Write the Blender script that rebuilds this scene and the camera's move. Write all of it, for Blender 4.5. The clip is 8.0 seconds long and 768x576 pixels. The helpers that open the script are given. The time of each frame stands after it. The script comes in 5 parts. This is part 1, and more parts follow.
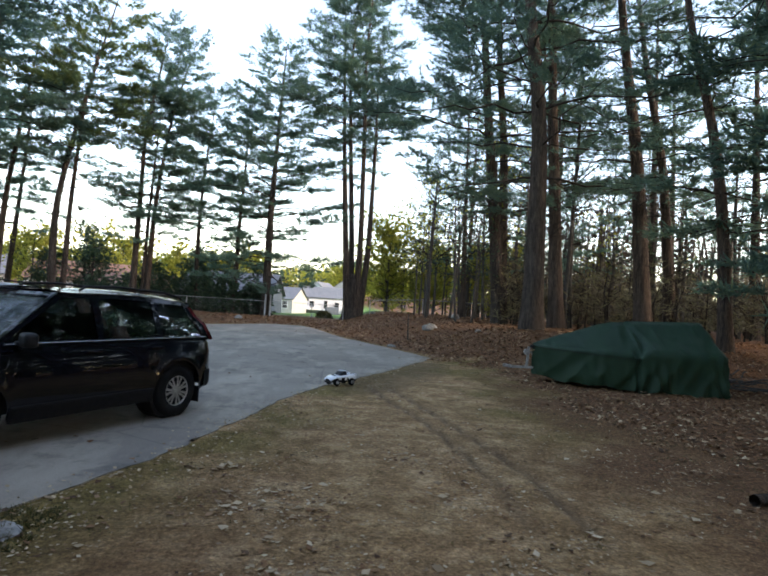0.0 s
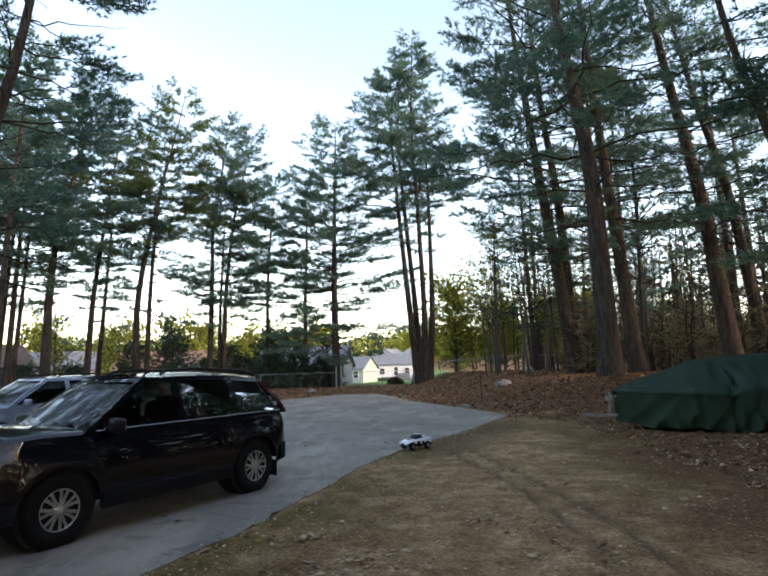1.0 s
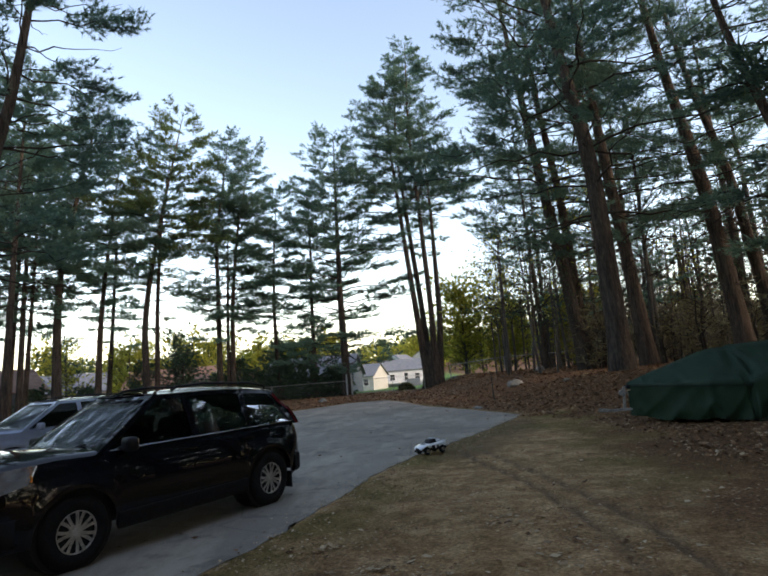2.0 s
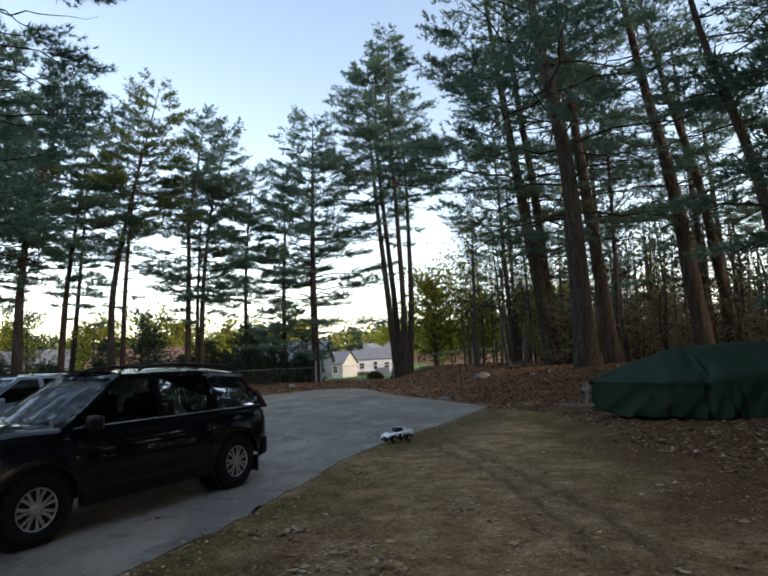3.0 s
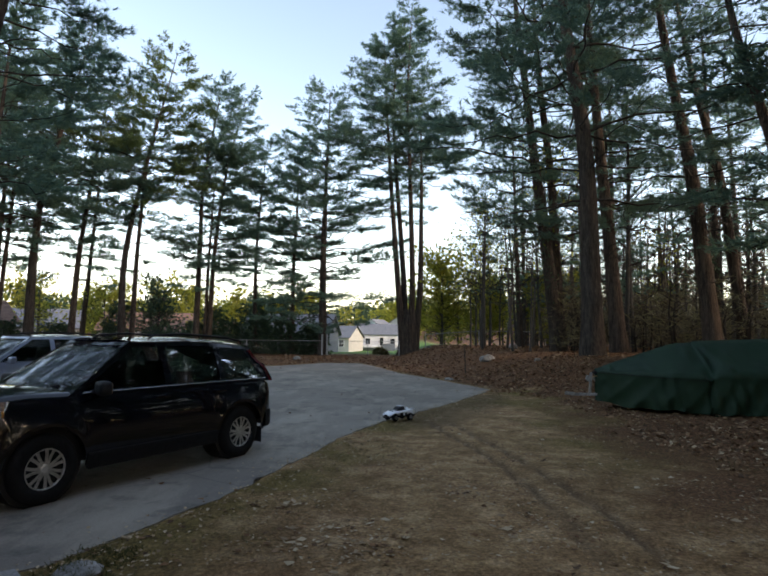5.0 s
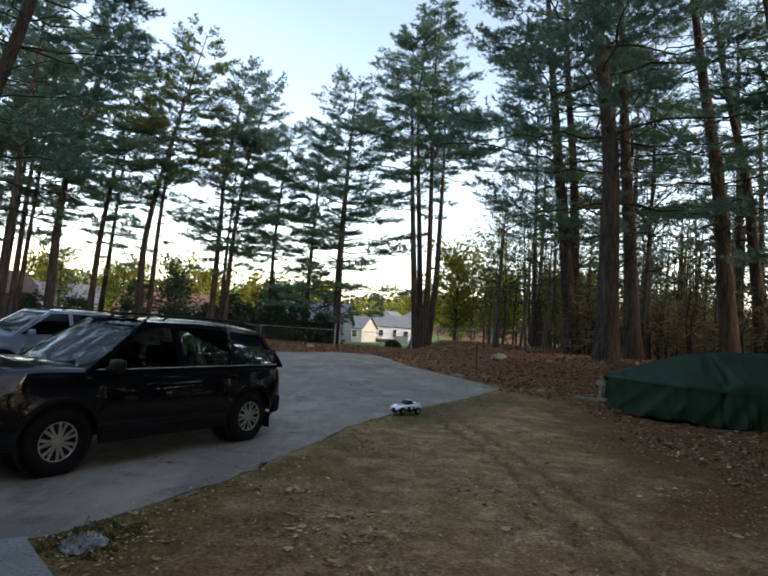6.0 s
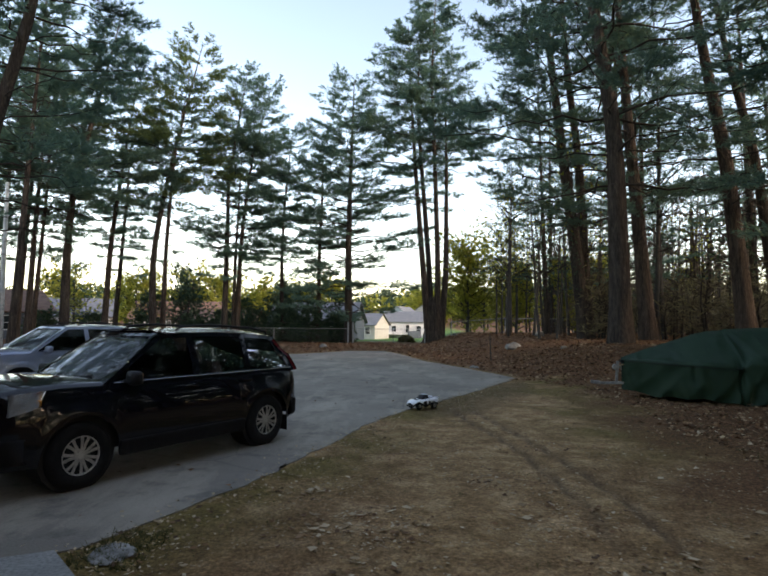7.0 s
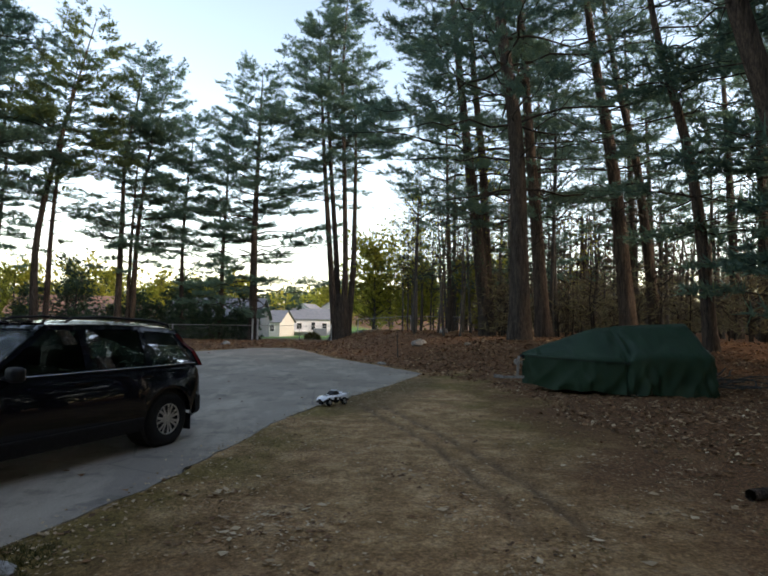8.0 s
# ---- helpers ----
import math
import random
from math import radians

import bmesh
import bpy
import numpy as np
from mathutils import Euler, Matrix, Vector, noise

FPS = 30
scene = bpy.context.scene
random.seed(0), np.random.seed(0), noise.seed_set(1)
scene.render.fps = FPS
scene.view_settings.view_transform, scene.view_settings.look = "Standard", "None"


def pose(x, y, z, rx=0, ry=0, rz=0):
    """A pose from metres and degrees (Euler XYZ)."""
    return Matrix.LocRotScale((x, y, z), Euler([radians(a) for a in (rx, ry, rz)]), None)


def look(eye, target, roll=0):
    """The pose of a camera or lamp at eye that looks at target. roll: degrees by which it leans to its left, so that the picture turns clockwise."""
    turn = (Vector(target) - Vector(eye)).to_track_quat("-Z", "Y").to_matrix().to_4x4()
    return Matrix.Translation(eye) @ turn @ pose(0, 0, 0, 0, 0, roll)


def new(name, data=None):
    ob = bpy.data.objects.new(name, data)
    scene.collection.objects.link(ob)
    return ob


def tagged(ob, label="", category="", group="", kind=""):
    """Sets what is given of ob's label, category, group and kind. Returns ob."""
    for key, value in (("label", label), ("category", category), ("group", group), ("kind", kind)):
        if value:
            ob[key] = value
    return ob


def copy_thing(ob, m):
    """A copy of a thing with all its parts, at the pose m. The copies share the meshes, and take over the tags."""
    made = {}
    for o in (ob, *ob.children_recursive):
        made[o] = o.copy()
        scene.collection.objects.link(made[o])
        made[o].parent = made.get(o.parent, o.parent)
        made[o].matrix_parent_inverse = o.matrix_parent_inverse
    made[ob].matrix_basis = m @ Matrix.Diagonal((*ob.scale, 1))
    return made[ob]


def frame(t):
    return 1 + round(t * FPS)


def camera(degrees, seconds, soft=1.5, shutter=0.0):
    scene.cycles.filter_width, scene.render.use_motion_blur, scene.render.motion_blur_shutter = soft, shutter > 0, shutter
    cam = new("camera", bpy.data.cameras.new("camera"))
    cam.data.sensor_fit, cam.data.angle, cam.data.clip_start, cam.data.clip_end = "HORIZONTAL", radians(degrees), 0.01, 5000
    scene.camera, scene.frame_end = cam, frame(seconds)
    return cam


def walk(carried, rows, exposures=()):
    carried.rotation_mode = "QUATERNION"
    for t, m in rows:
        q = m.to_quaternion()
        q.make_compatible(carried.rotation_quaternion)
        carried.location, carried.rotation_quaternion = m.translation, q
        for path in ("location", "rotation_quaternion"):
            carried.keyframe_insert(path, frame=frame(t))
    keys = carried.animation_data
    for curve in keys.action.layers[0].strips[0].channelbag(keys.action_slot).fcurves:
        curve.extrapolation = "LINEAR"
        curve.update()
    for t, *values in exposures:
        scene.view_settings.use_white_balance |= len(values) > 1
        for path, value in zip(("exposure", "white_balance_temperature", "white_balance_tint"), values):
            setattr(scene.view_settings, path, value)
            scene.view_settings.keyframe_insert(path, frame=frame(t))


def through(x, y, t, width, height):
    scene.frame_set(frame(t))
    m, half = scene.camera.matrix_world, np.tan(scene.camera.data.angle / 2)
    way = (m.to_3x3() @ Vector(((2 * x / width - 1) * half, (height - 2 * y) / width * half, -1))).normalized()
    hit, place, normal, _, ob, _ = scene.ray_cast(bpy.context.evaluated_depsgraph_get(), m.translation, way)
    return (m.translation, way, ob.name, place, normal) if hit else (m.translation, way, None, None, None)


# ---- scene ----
cam = camera(69.0, 8.0, soft=1.9)


def facing(x, y, z, yaw, pitch, lean):
    """A head's pose: yaw to the left, pitch up, lean to the left, in degrees."""
    a, b = radians(yaw), radians(pitch)
    return look((x, y, z), (x - math.sin(a) * math.cos(b), y + math.cos(a) * math.cos(b), z + math.sin(b)), lean)


# seconds, eye, yaw, pitch, lean
HEAD = [
    (0, -0.035, 0.082, 1.714, -4.80, 1.47, 3.73),
    (0.5, -0.026, 0.084, 1.675, -2.29, 5.33, 1.34),
    (1, 0.022, 0.006, 1.651, 2.05, 7.90, -1.70),
    (1.2, -0.046, 0.053, 1.645, 4.85, 9.36, -2.62),
    (2.3, 0.024, 0.032, 1.628, 1.78, 8.35, -4.98),
    (2.5, 0.024, 0.020, 1.601, 0.98, 8.31, -4.26),
    (3, -0.006, 0.009, 1.632, -0.13, 7.27, -2.46),
    (3.5, -0.001, -0.005, 1.642, -0.01, 6.85, -2.32),
    (4, -0.011, -0.015, 1.656, -0.19, 6.22, -0.60),
    (4.5, -0.001, -0.022, 1.683, 0.57, 5.39, -0.26),
    (6, 0.035, -0.061, 1.727, 2.47, 3.96, 3.81),
    (6.5, 0.098, -0.098, 1.750, 5.12, 3.37, 3.79),
    (7, 0.061, -0.083, 1.739, 3.53, 3.52, 0.41),
    (7.5, -0.015, -0.061, 1.728, 0.36, 3.87, 0.37),
    (8, -0.057, 0.059, 1.684, -6.12, 3.39, 0.78),
]
EXPOSURES = [(t, 1.92 + e, k, 16) for t, e, k in ((0.0, 0.52, 7800), (0.5, 0.50, 7900), (1.0, 0.33, 8050), (2.5, -0.28, 8050), (4.5, -0.22, 8050), (6.5, -0.06, 8250), (8.0, -0.04, 8450))]
walk(cam, [(t, facing(*p)) for t, *p in HEAD], EXPOSURES)

# ---- light: an evening sky, the sun low and veiled behind the trees ----
world = bpy.data.worlds.new("evening_sky")
scene.world = world
world.use_nodes = True
wn, wl = world.node_tree.nodes, world.node_tree.links
sky = wn.new("ShaderNodeTexSky")
sky.sky_type, sky.sun_disc = "NISHITA", False
SUN_UP, SUN_ROUND = radians(21.0), radians(112.0)
sky.sun_elevation, sky.sun_rotation = SUN_UP, SUN_ROUND
sky.air_density, sky.dust_density, sky.ozone_density = 1.0, 0.4, 1.0
wl.new(sky.outputs[0], wn["Background"].inputs[0])
wn["Background"].inputs[1].default_value = 0.15

sun_data = bpy.data.lights.new("sun", "SUN")
sun_data.energy, sun_data.angle, sun_data.color = 1.0, radians(12.0), (1.0, 0.86, 0.68)
sun = new("sun", sun_data)
sun_way = Vector((math.sin(SUN_ROUND) * math.cos(SUN_UP), math.cos(SUN_ROUND) * math.cos(SUN_UP), math.sin(SUN_UP)))
sun.matrix_world = look((0, 0, 60), Vector((0, 0, 60)) - sun_way)

# ---- materials ----
def material(name, base, rough=0.8, metal=0.0, spec=0.5):
    m = bpy.data.materials.new(name)
    m.use_nodes = True
    p = m.node_tree.nodes["Principled BSDF"]
    p.inputs["Base Color"].default_value = (*base, 1)
    p.inputs["Roughness"].default_value = rough
    p.inputs["Metallic"].default_value = metal
    p.inputs["Specular IOR Level"].default_value = spec
    return m, p, m.node_tree.nodes, m.node_tree.links


def ramp(nodes, links, fac, stops):
    r = nodes.new("ShaderNodeValToRGB")
    while len(r.color_ramp.elements) < len(stops):
        r.color_ramp.elements.new(0.5)
    for e, (at, c) in zip(r.color_ramp.elements, stops):
        e.position, e.color = at, (*c, 1)
    links.new(fac, r.inputs[0])
    return r.outputs[0]


def noise_of(nodes, links, scale, detail=4.0, stretch=(1, 1, 1), rough=0.6):
    c, mp, n = nodes.new("ShaderNodeTexCoord"), nodes.new("ShaderNodeMapping"), nodes.new("ShaderNodeTexNoise")
    mp.inputs["Scale"].default_value = stretch
    n.inputs["Scale"].default_value, n.inputs["Detail"].default_value, n.inputs["Roughness"].default_value = scale, detail, rough
    links.new(c.outputs["Object"], mp.inputs[0])
    links.new(mp.outputs[0], n.inputs["Vector"])
    return n.outputs[0]


def bump(nodes, links, p, height, strength, distance):
    b = nodes.new("ShaderNodeBump")
    b.inputs["Strength"].default_value, b.inputs["Distance"].default_value = strength, distance
    links.new(height, b.inputs["Height"])
    links.new(b.outputs[0], p.inputs["Normal"])


def blend(nodes, links, fac, a, b, kind="MIX"):
    x = nodes.new("ShaderNodeMix")
    x.data_type, x.blend_type = "RGBA", kind
    for value, socket in ((fac, x.inputs[0]), (a, x.inputs[6]), (b, x.inputs[7])):
        if isinstance(value, (float, int)):
            socket.default_value = value
        elif isinstance(value, tuple):
            socket.default_value = (*value, 1)
        else:
            links.new(value, socket)
    return x.outputs[2]


def mottled(name, dark, light, scale, rough=0.85, metal=0.0, relief=0.3, depth=0.01, stretch=(1, 1, 1), fine=8.0, spec=0.5):
    """A surface that varies at two scales, with relief."""
    m, p, nd, lk = material(name, light, rough, metal, spec)
    big, small = noise_of(nd, lk, scale, 4, stretch), noise_of(nd, lk, scale * fine, 5, stretch)
    c1 = ramp(nd, lk, big, [(0.3, dark), (0.7, light)])
    c2 = ramp(nd, lk, small, [(0.3, (0.6, 0.6, 0.6)), (0.7, (1.25, 1.25, 1.25))])
    lk.new(blend(nd, lk, 1.0, c1, c2, "MULTIPLY"), p.inputs["Base Color"])
    if relief:
        bump(nd, lk, p, small, relief, depth)
    return m


def speckled(name, stops, rough=0.7, through=0.0, spec=0.3):
    """Foliage or litter: each blade or leaf takes its own shade."""
    m, p, nd, lk = material(name, stops[0][1], rough, 0, spec)
    g = nd.new("ShaderNodeNewGeometry")
    lk.new(ramp(nd, lk, g.outputs["Random Per Island"], stops), p.inputs["Base Color"])
    if through:
        t, mix, out = nd.new("ShaderNodeBsdfTranslucent"), nd.new("ShaderNodeMixShader"), nd["Material Output"]
        lk.new(ramp(nd, lk, g.outputs["Random Per Island"], stops), t.inputs[0])
        mix.inputs[0].default_value = through
        lk.new(p.outputs[0], mix.inputs[1])
        lk.new(t.outputs[0], mix.inputs[2])
        lk.new(mix.outputs[0], out.inputs[0])
    return m


BARK = mottled("pine_bark", (0.035, 0.028, 0.024), (0.13, 0.098, 0.08), 1.6, 0.95, relief=1.0, depth=0.08, stretch=(6, 6, 0.7), fine=4, spec=0.1)
BARK_RED = mottled("red_pine_bark", (0.034, 0.028, 0.024), (0.105, 0.084, 0.071), 1.6, 0.95, relief=1.0, depth=0.08, stretch=(6, 6, 0.7), fine=4, spec=0.1)
BARK_GREY = mottled("grey_bark", (0.03, 0.027, 0.024), (0.095, 0.085, 0.075), 2.0, 0.9, relief=0.6, depth=0.02, stretch=(4, 4, 1), fine=5)
TWIG = mottled("dead_twig", (0.025, 0.021, 0.018), (0.07, 0.058, 0.048), 4, 0.95, relief=0, spec=0.1)
DRY_BRUSH = speckled("dry_brush", [(0.0, (0.10, 0.085, 0.058)), (0.6, (0.17, 0.15, 0.095)), (1.0, (0.25, 0.24, 0.125))], 0.8, 0.4)
GREY_TWIG = mottled("grey_twig", (0.07, 0.06, 0.05), (0.17, 0.145, 0.12), 4, 0.95, relief=0, spec=0.1)
NEEDLES = speckled("pine_needles", [(0.0, (0.062, 0.122, 0.100)), (0.5, (0.105, 0.190, 0.148)), (0.85, (0.140, 0.235, 0.165)), (1.0, (0.18, 0.26, 0.13))], 0.6, 0.65)
# yellower copy of the needles, with low sunlight put into the colour
NEEDLES_LIT = speckled("sunlit_pine_needles", [(0.0, (0.060, 0.105, 0.045)), (0.5, (0.105, 0.155, 0.060)), (1.0, (0.17, 0.21, 0.075))], 0.55, 0.5)
SPRING = speckled("spring_leaves", [(0.0, (0.12, 0.15, 0.028)), (0.6, (0.30, 0.31, 0.05)), (1.0, (0.46, 0.42, 0.075))], 0.6, 0.65)
SHRUB = speckled("shrub_leaves", [(0.0, (0.025, 0.052, 0.034)), (0.6, (0.052, 0.095, 0.056)), (1.0, (0.09, 0.135, 0.065))], 0.6, 0.35)
LITTER = speckled("dry_leaves", [(0.0, (0.07, 0.038, 0.02)), (0.4, (0.155, 0.074, 0.034)), (0.8, (0.26, 0.13, 0.06)), (1.0, (0.46, 0.32, 0.19))], 0.8)
CHIPS = speckled("bleached_leaf_scraps", [(0.0, (0.26, 0.17, 0.095)), (0.6, (0.42, 0.30, 0.18)), (1.0, (0.62, 0.49, 0.33))], 0.85)
GRASS = speckled("thin_grass", [(0.0, (0.045, 0.055, 0.018)), (0.6, (0.09, 0.095, 0.03)), (1.0, (0.17, 0.15, 0.06))], 0.7, 0.2)
STONE = mottled("granite", (0.11, 0.105, 0.095), (0.33, 0.315, 0.29), 3, 0.9, relief=0.5, depth=0.02)
CONCRETE = mottled("concrete", (0.20, 0.20, 0.195), (0.34, 0.335, 0.32), 1.2, 0.9, relief=0.3, depth=0.004, fine=30)
GALVANISED = mottled("galvanised_steel", (0.30, 0.31, 0.32), (0.55, 0.56, 0.57), 6, 0.45, 0.8, relief=0)
RUBBER = mottled("tyre_rubber", (0.006, 0.006, 0.0065), (0.012, 0.012, 0.013), 20, 0.85, relief=0.2, depth=0.002, spec=0.2)
BLACK = material("black_plastic", (0.008, 0.008, 0.009), 0.6, 0, 0.3)[0]
ALLOY = mottled("alloy_wheel", (0.5, 0.49, 0.47), (0.68, 0.67, 0.64), 8, 0.4, 0.5, relief=0)
CHROME = material("chrome", (0.75, 0.75, 0.76), 0.12, 1.0)[0]
AMBER = material("amber_lens", (0.55, 0.20, 0.03), 0.15)[0]
RED = material("red_lens", (0.13, 0.007, 0.009), 0.15)[0]


def paint(name, base, metal, rough):
    m, p, nd, lk = material(name, base, rough, metal)
    p.inputs["Specular IOR Level"].default_value = 0.5 if metal else 0.0
    p.inputs["Coat Weight"].default_value, p.inputs["Coat Roughness"].default_value = 1.0, 0.03
    dust = noise_of(nd, lk, 2.5, 6)
    lk.new(ramp(nd, lk, dust, [(0.35, base), (0.8, tuple(c * 1.3 + 0.001 for c in base))]), p.inputs["Base Color"])
    return m


NAVY = paint("black_car_paint", (0.0035, 0.004, 0.007), 0.0, 0.4)
SILVER = paint("silver_blue_car_paint", (0.20, 0.23, 0.30), 0.6, 0.32)
TOY_BLACK = material("matt_black_toy_shell", (0.01, 0.01, 0.012), 0.5, 0, 0.25)[0]
WORN_STEEL = mottled("weathered_steel", (0.2, 0.18, 0.16), (0.42, 0.40, 0.37), 6, 0.7, 0.3, relief=0.2, depth=0.003)
WHITE_SHELL = paint("white_toy_shell", (0.75, 0.76, 0.78), 0.0, 0.3)


def glass(name, tint, rough=0.0):
    m, p, nd, lk = material(name, tint, rough)
    p.inputs["Transmission Weight"].default_value, p.inputs["IOR"].default_value = 1.0, 1.5
    return m


TINTED = glass("tinted_car_glass", (0.035, 0.04, 0.042))
CLEAR = glass("clear_car_glass", (0.14, 0.17, 0.17))
LENS = glass("headlight_glass", (0.9, 0.92, 0.94), 0.05)


# ---- meshes ----
def mesh_of(name, verts, faces, mat, smooth=False):
    """A mesh from arrays; faces all have the same number of corners."""
    verts, faces = np.asarray(verts, dtype=np.float32), np.asarray(faces, dtype=np.int32)
    n, k = faces.shape
    me = bpy.data.meshes.new(name)
    me.vertices.add(len(verts))
    me.vertices.foreach_set("co", verts.ravel())
    me.loops.add(n * k)
    me.loops.foreach_set("vertex_index", faces.ravel())
    me.polygons.add(n)
    me.polygons.foreach_set("loop_start", np.arange(0, n * k, k, dtype=np.int32))
    me.polygons.foreach_set("use_smooth", np.full(n, smooth))
    me.update(calc_edges=True)
    me.materials.append(mat)
    return me


def piece(name, me, parent=None, label=""):
    ob = new(name, me)
    ob.parent = parent
    return tagged(ob, label)


def part(name, bm, mat, parent=None, label="", smooth=False):
    """Links a bmesh as one mesh object under a thing or a part."""
    me = bpy.data.meshes.new(name)
    bmesh.ops.recalc_face_normals(bm, faces=bm.faces)
    for f in bm.faces:
        f.smooth = smooth
    bm.to_mesh(me)
    bm.free()
    me.materials.append(mat)
    return piece(name, me, parent, label)


def thing(name, label, category, group="", m=None, kind=""):
    ob = new(name)
    ob.empty_display_size = 0.2
    if m is not None:
        ob.matrix_basis = m
    return tagged(ob, label, category, group, kind)


def box(size, at=(0, 0, 0), bevel=0.0, turn=None, bm=None, segs=2):
    own = bmesh.new()
    bmesh.ops.create_cube(own, size=1.0, matrix=Matrix.Diagonal((*size, 1)))
    if bevel:
        bmesh.ops.bevel(own, geom=own.edges[:], offset=bevel, segments=segs, affect="EDGES", profile=0.6)
    own.transform(Matrix.Translation(at) @ (turn or Matrix()))
    return joined(own, bm)


def joined(own, bm):
    if bm is None:
        return own
    me = bpy.data.meshes.new("tmp")
    own.to_mesh(me)
    own.free()
    bm.from_mesh(me)
    bpy.data.meshes.remove(me)
    return bm


def tube_arrays(points, radii, n=6, base=0):
    """A tapered tube along points: vertices and quads."""
    pts, radii = np.asarray(points, float), np.asarray(radii, float)
    way = np.gradient(pts, axis=0)
    way /= np.linalg.norm(way, axis=1)[:, None] + 1e-9
    ref = np.array((0.0, 0.0, 1.0)) if abs(way[0][2]) < 0.8 else np.array((1.0, 0.0, 0.0))
    u = np.cross(way, ref)
    u /= np.linalg.norm(u, axis=1)[:, None] + 1e-9
    w = np.cross(way, u)
    a = np.linspace(0, 2 * np.pi, n, endpoint=False)
    v = pts[:, None] + radii[:, None, None] * (np.cos(a)[None, :, None] * u[:, None] + np.sin(a)[None, :, None] * w[:, None])
    i, j = np.meshgrid(np.arange(len(pts) - 1), np.arange(n), indexing="ij")
    i, j = i.ravel(), j.ravel()
    jn = (j + 1) % n
    return v.reshape(-1, 3), np.stack([i * n + j, i * n + jn, (i + 1) * n + jn, (i + 1) * n + j], 1) + base


def tubes(name, lines, mat, parent=None, label="", n=6, smooth=True):
    vs, fs, base = [], [], 0
    for pts, radii in lines:
        v, f = tube_arrays(pts, radii if hasattr(radii, "__len__") else [radii] * len(pts), n, base)
        vs.append(v)
        fs.append(f)
        base += len(v)
    return piece(name, mesh_of(name, np.concatenate(vs), np.concatenate(fs), mat, smooth), parent, label)


def blades(points, ways, length, width, count, rng, spread=0.8, flat=False):
    """Bundles of pointed blades that fan out from points along ways: vertices and triangles."""
    p, w = np.repeat(points, count, 0), np.repeat(ways, count, 0)
    w = w + rng.normal(0, spread, w.shape) * np.array((1, 1, 0.7))
    w /= np.linalg.norm(w, axis=1)[:, None] + 1e-9
    side = np.cross(w, rng.normal(0, 1, w.shape))
    side /= np.linalg.norm(side, axis=1)[:, None] + 1e-9
    ln = length * rng.uniform(0.6, 1.3, (len(p), 1))
    side = side * (width * rng.uniform(0.6, 1.3, (len(p), 1)))
    p = p - w * ln * 0.15
    if flat:
        v = np.stack([p - side * 0.5, p + side * 0.5, p + w * ln], 1).reshape(-1, 3)
        return v, np.arange(len(p) * 3).reshape(-1, 3)
    v = np.stack([p - side * 0.5, p + side * 0.5, p + w * ln * 0.55 + side * 0.42, p + w * ln], 1).reshape(-1, 3)
    b = np.arange(len(p)) * 4
    return v, np.concatenate([np.stack([b, b + 1, b + 2], 1), np.stack([b, b + 2, b + 3], 1)])


def smooth_step(a, b, x):
    t = np.clip((x - a) / (b - a), 0, 1)
    return t * t * (3 - 2 * t)


# ---- ground ----
DRIVE_EDGE = [(-26, -6), (-6.2, 2.3), (-2.9, 3.75), (-2.45, 4.15), (-2.05, 5.1), (-1.55, 6.6), (-1.2, 7.9), (-0.75, 9.6), (-0.15, 11.1), (0.6, 12.6), (1.6, 14.5), (3.15, 17.9),
              (1.9, 21.5), (0.3, 25.4), (-0.9, 30.5), (-2.0, 33.6), (-4.1, 33.4), (-6.4, 29.6), (-9.5, 27.2), (-18, 24.5), (-30, 21)]


def edge_away(x, y):
    """Signed way from the drive's edge, positive outside."""
    pts = np.array(DRIVE_EDGE, float)
    a, b = pts, np.roll(pts, -1, 0)
    p = np.stack([x, y], -1)
    best, inside = np.full(x.shape, 1e9), np.zeros(x.shape, bool)
    for s, e in zip(a, b):
        d = e - s
        t = np.clip(((p - s) @ d) / (d @ d), 0, 1)
        best = np.minimum(best, np.linalg.norm(p - s - t[..., None] * d, axis=-1))
        cross = (s[1] > p[..., 1]) != (e[1] > p[..., 1])
        inside ^= cross & (p[..., 0] < (e[0] - s[0]) * (p[..., 1] - s[1]) / (e[1] - s[1] + 1e-12) + s[0])
    return np.where(inside, -best, best)


def waves(x, y, size, seed):
    """Cheap smooth unevenness, about -1 to 1."""
    r = np.random.RandomState(seed)
    out = 0
    for k in range(7):
        a, f = r.uniform(0, 6.28), r.uniform(0.6, 1.8) / size
        out = out + np.sin((x * math.cos(a) + y * math.sin(a)) * f * 6.28 + r.uniform(0, 6.28))
    return out / 4.0


def rut_depth(x, y):
    """Two wheel ruts that bend across the bare ground."""
    out = 0
    for at in ((1.62, 1.67, 1.60, 1.44, 0.99, 0.73), (2.10, 2.10, 2.03, 1.80, 1.42, 1.15)):
        cx = np.interp(y, (4.9, 5.4, 6.4, 7.8, 9.9, 11.2), at) + 0.012 * np.sin(y * 1.7)
        out = out + np.exp(-((x - cx) / 0.065) ** 2) * smooth_step(3.6, 5.0, y) * (1 - smooth_step(10.2, 11.6, y))
    return out


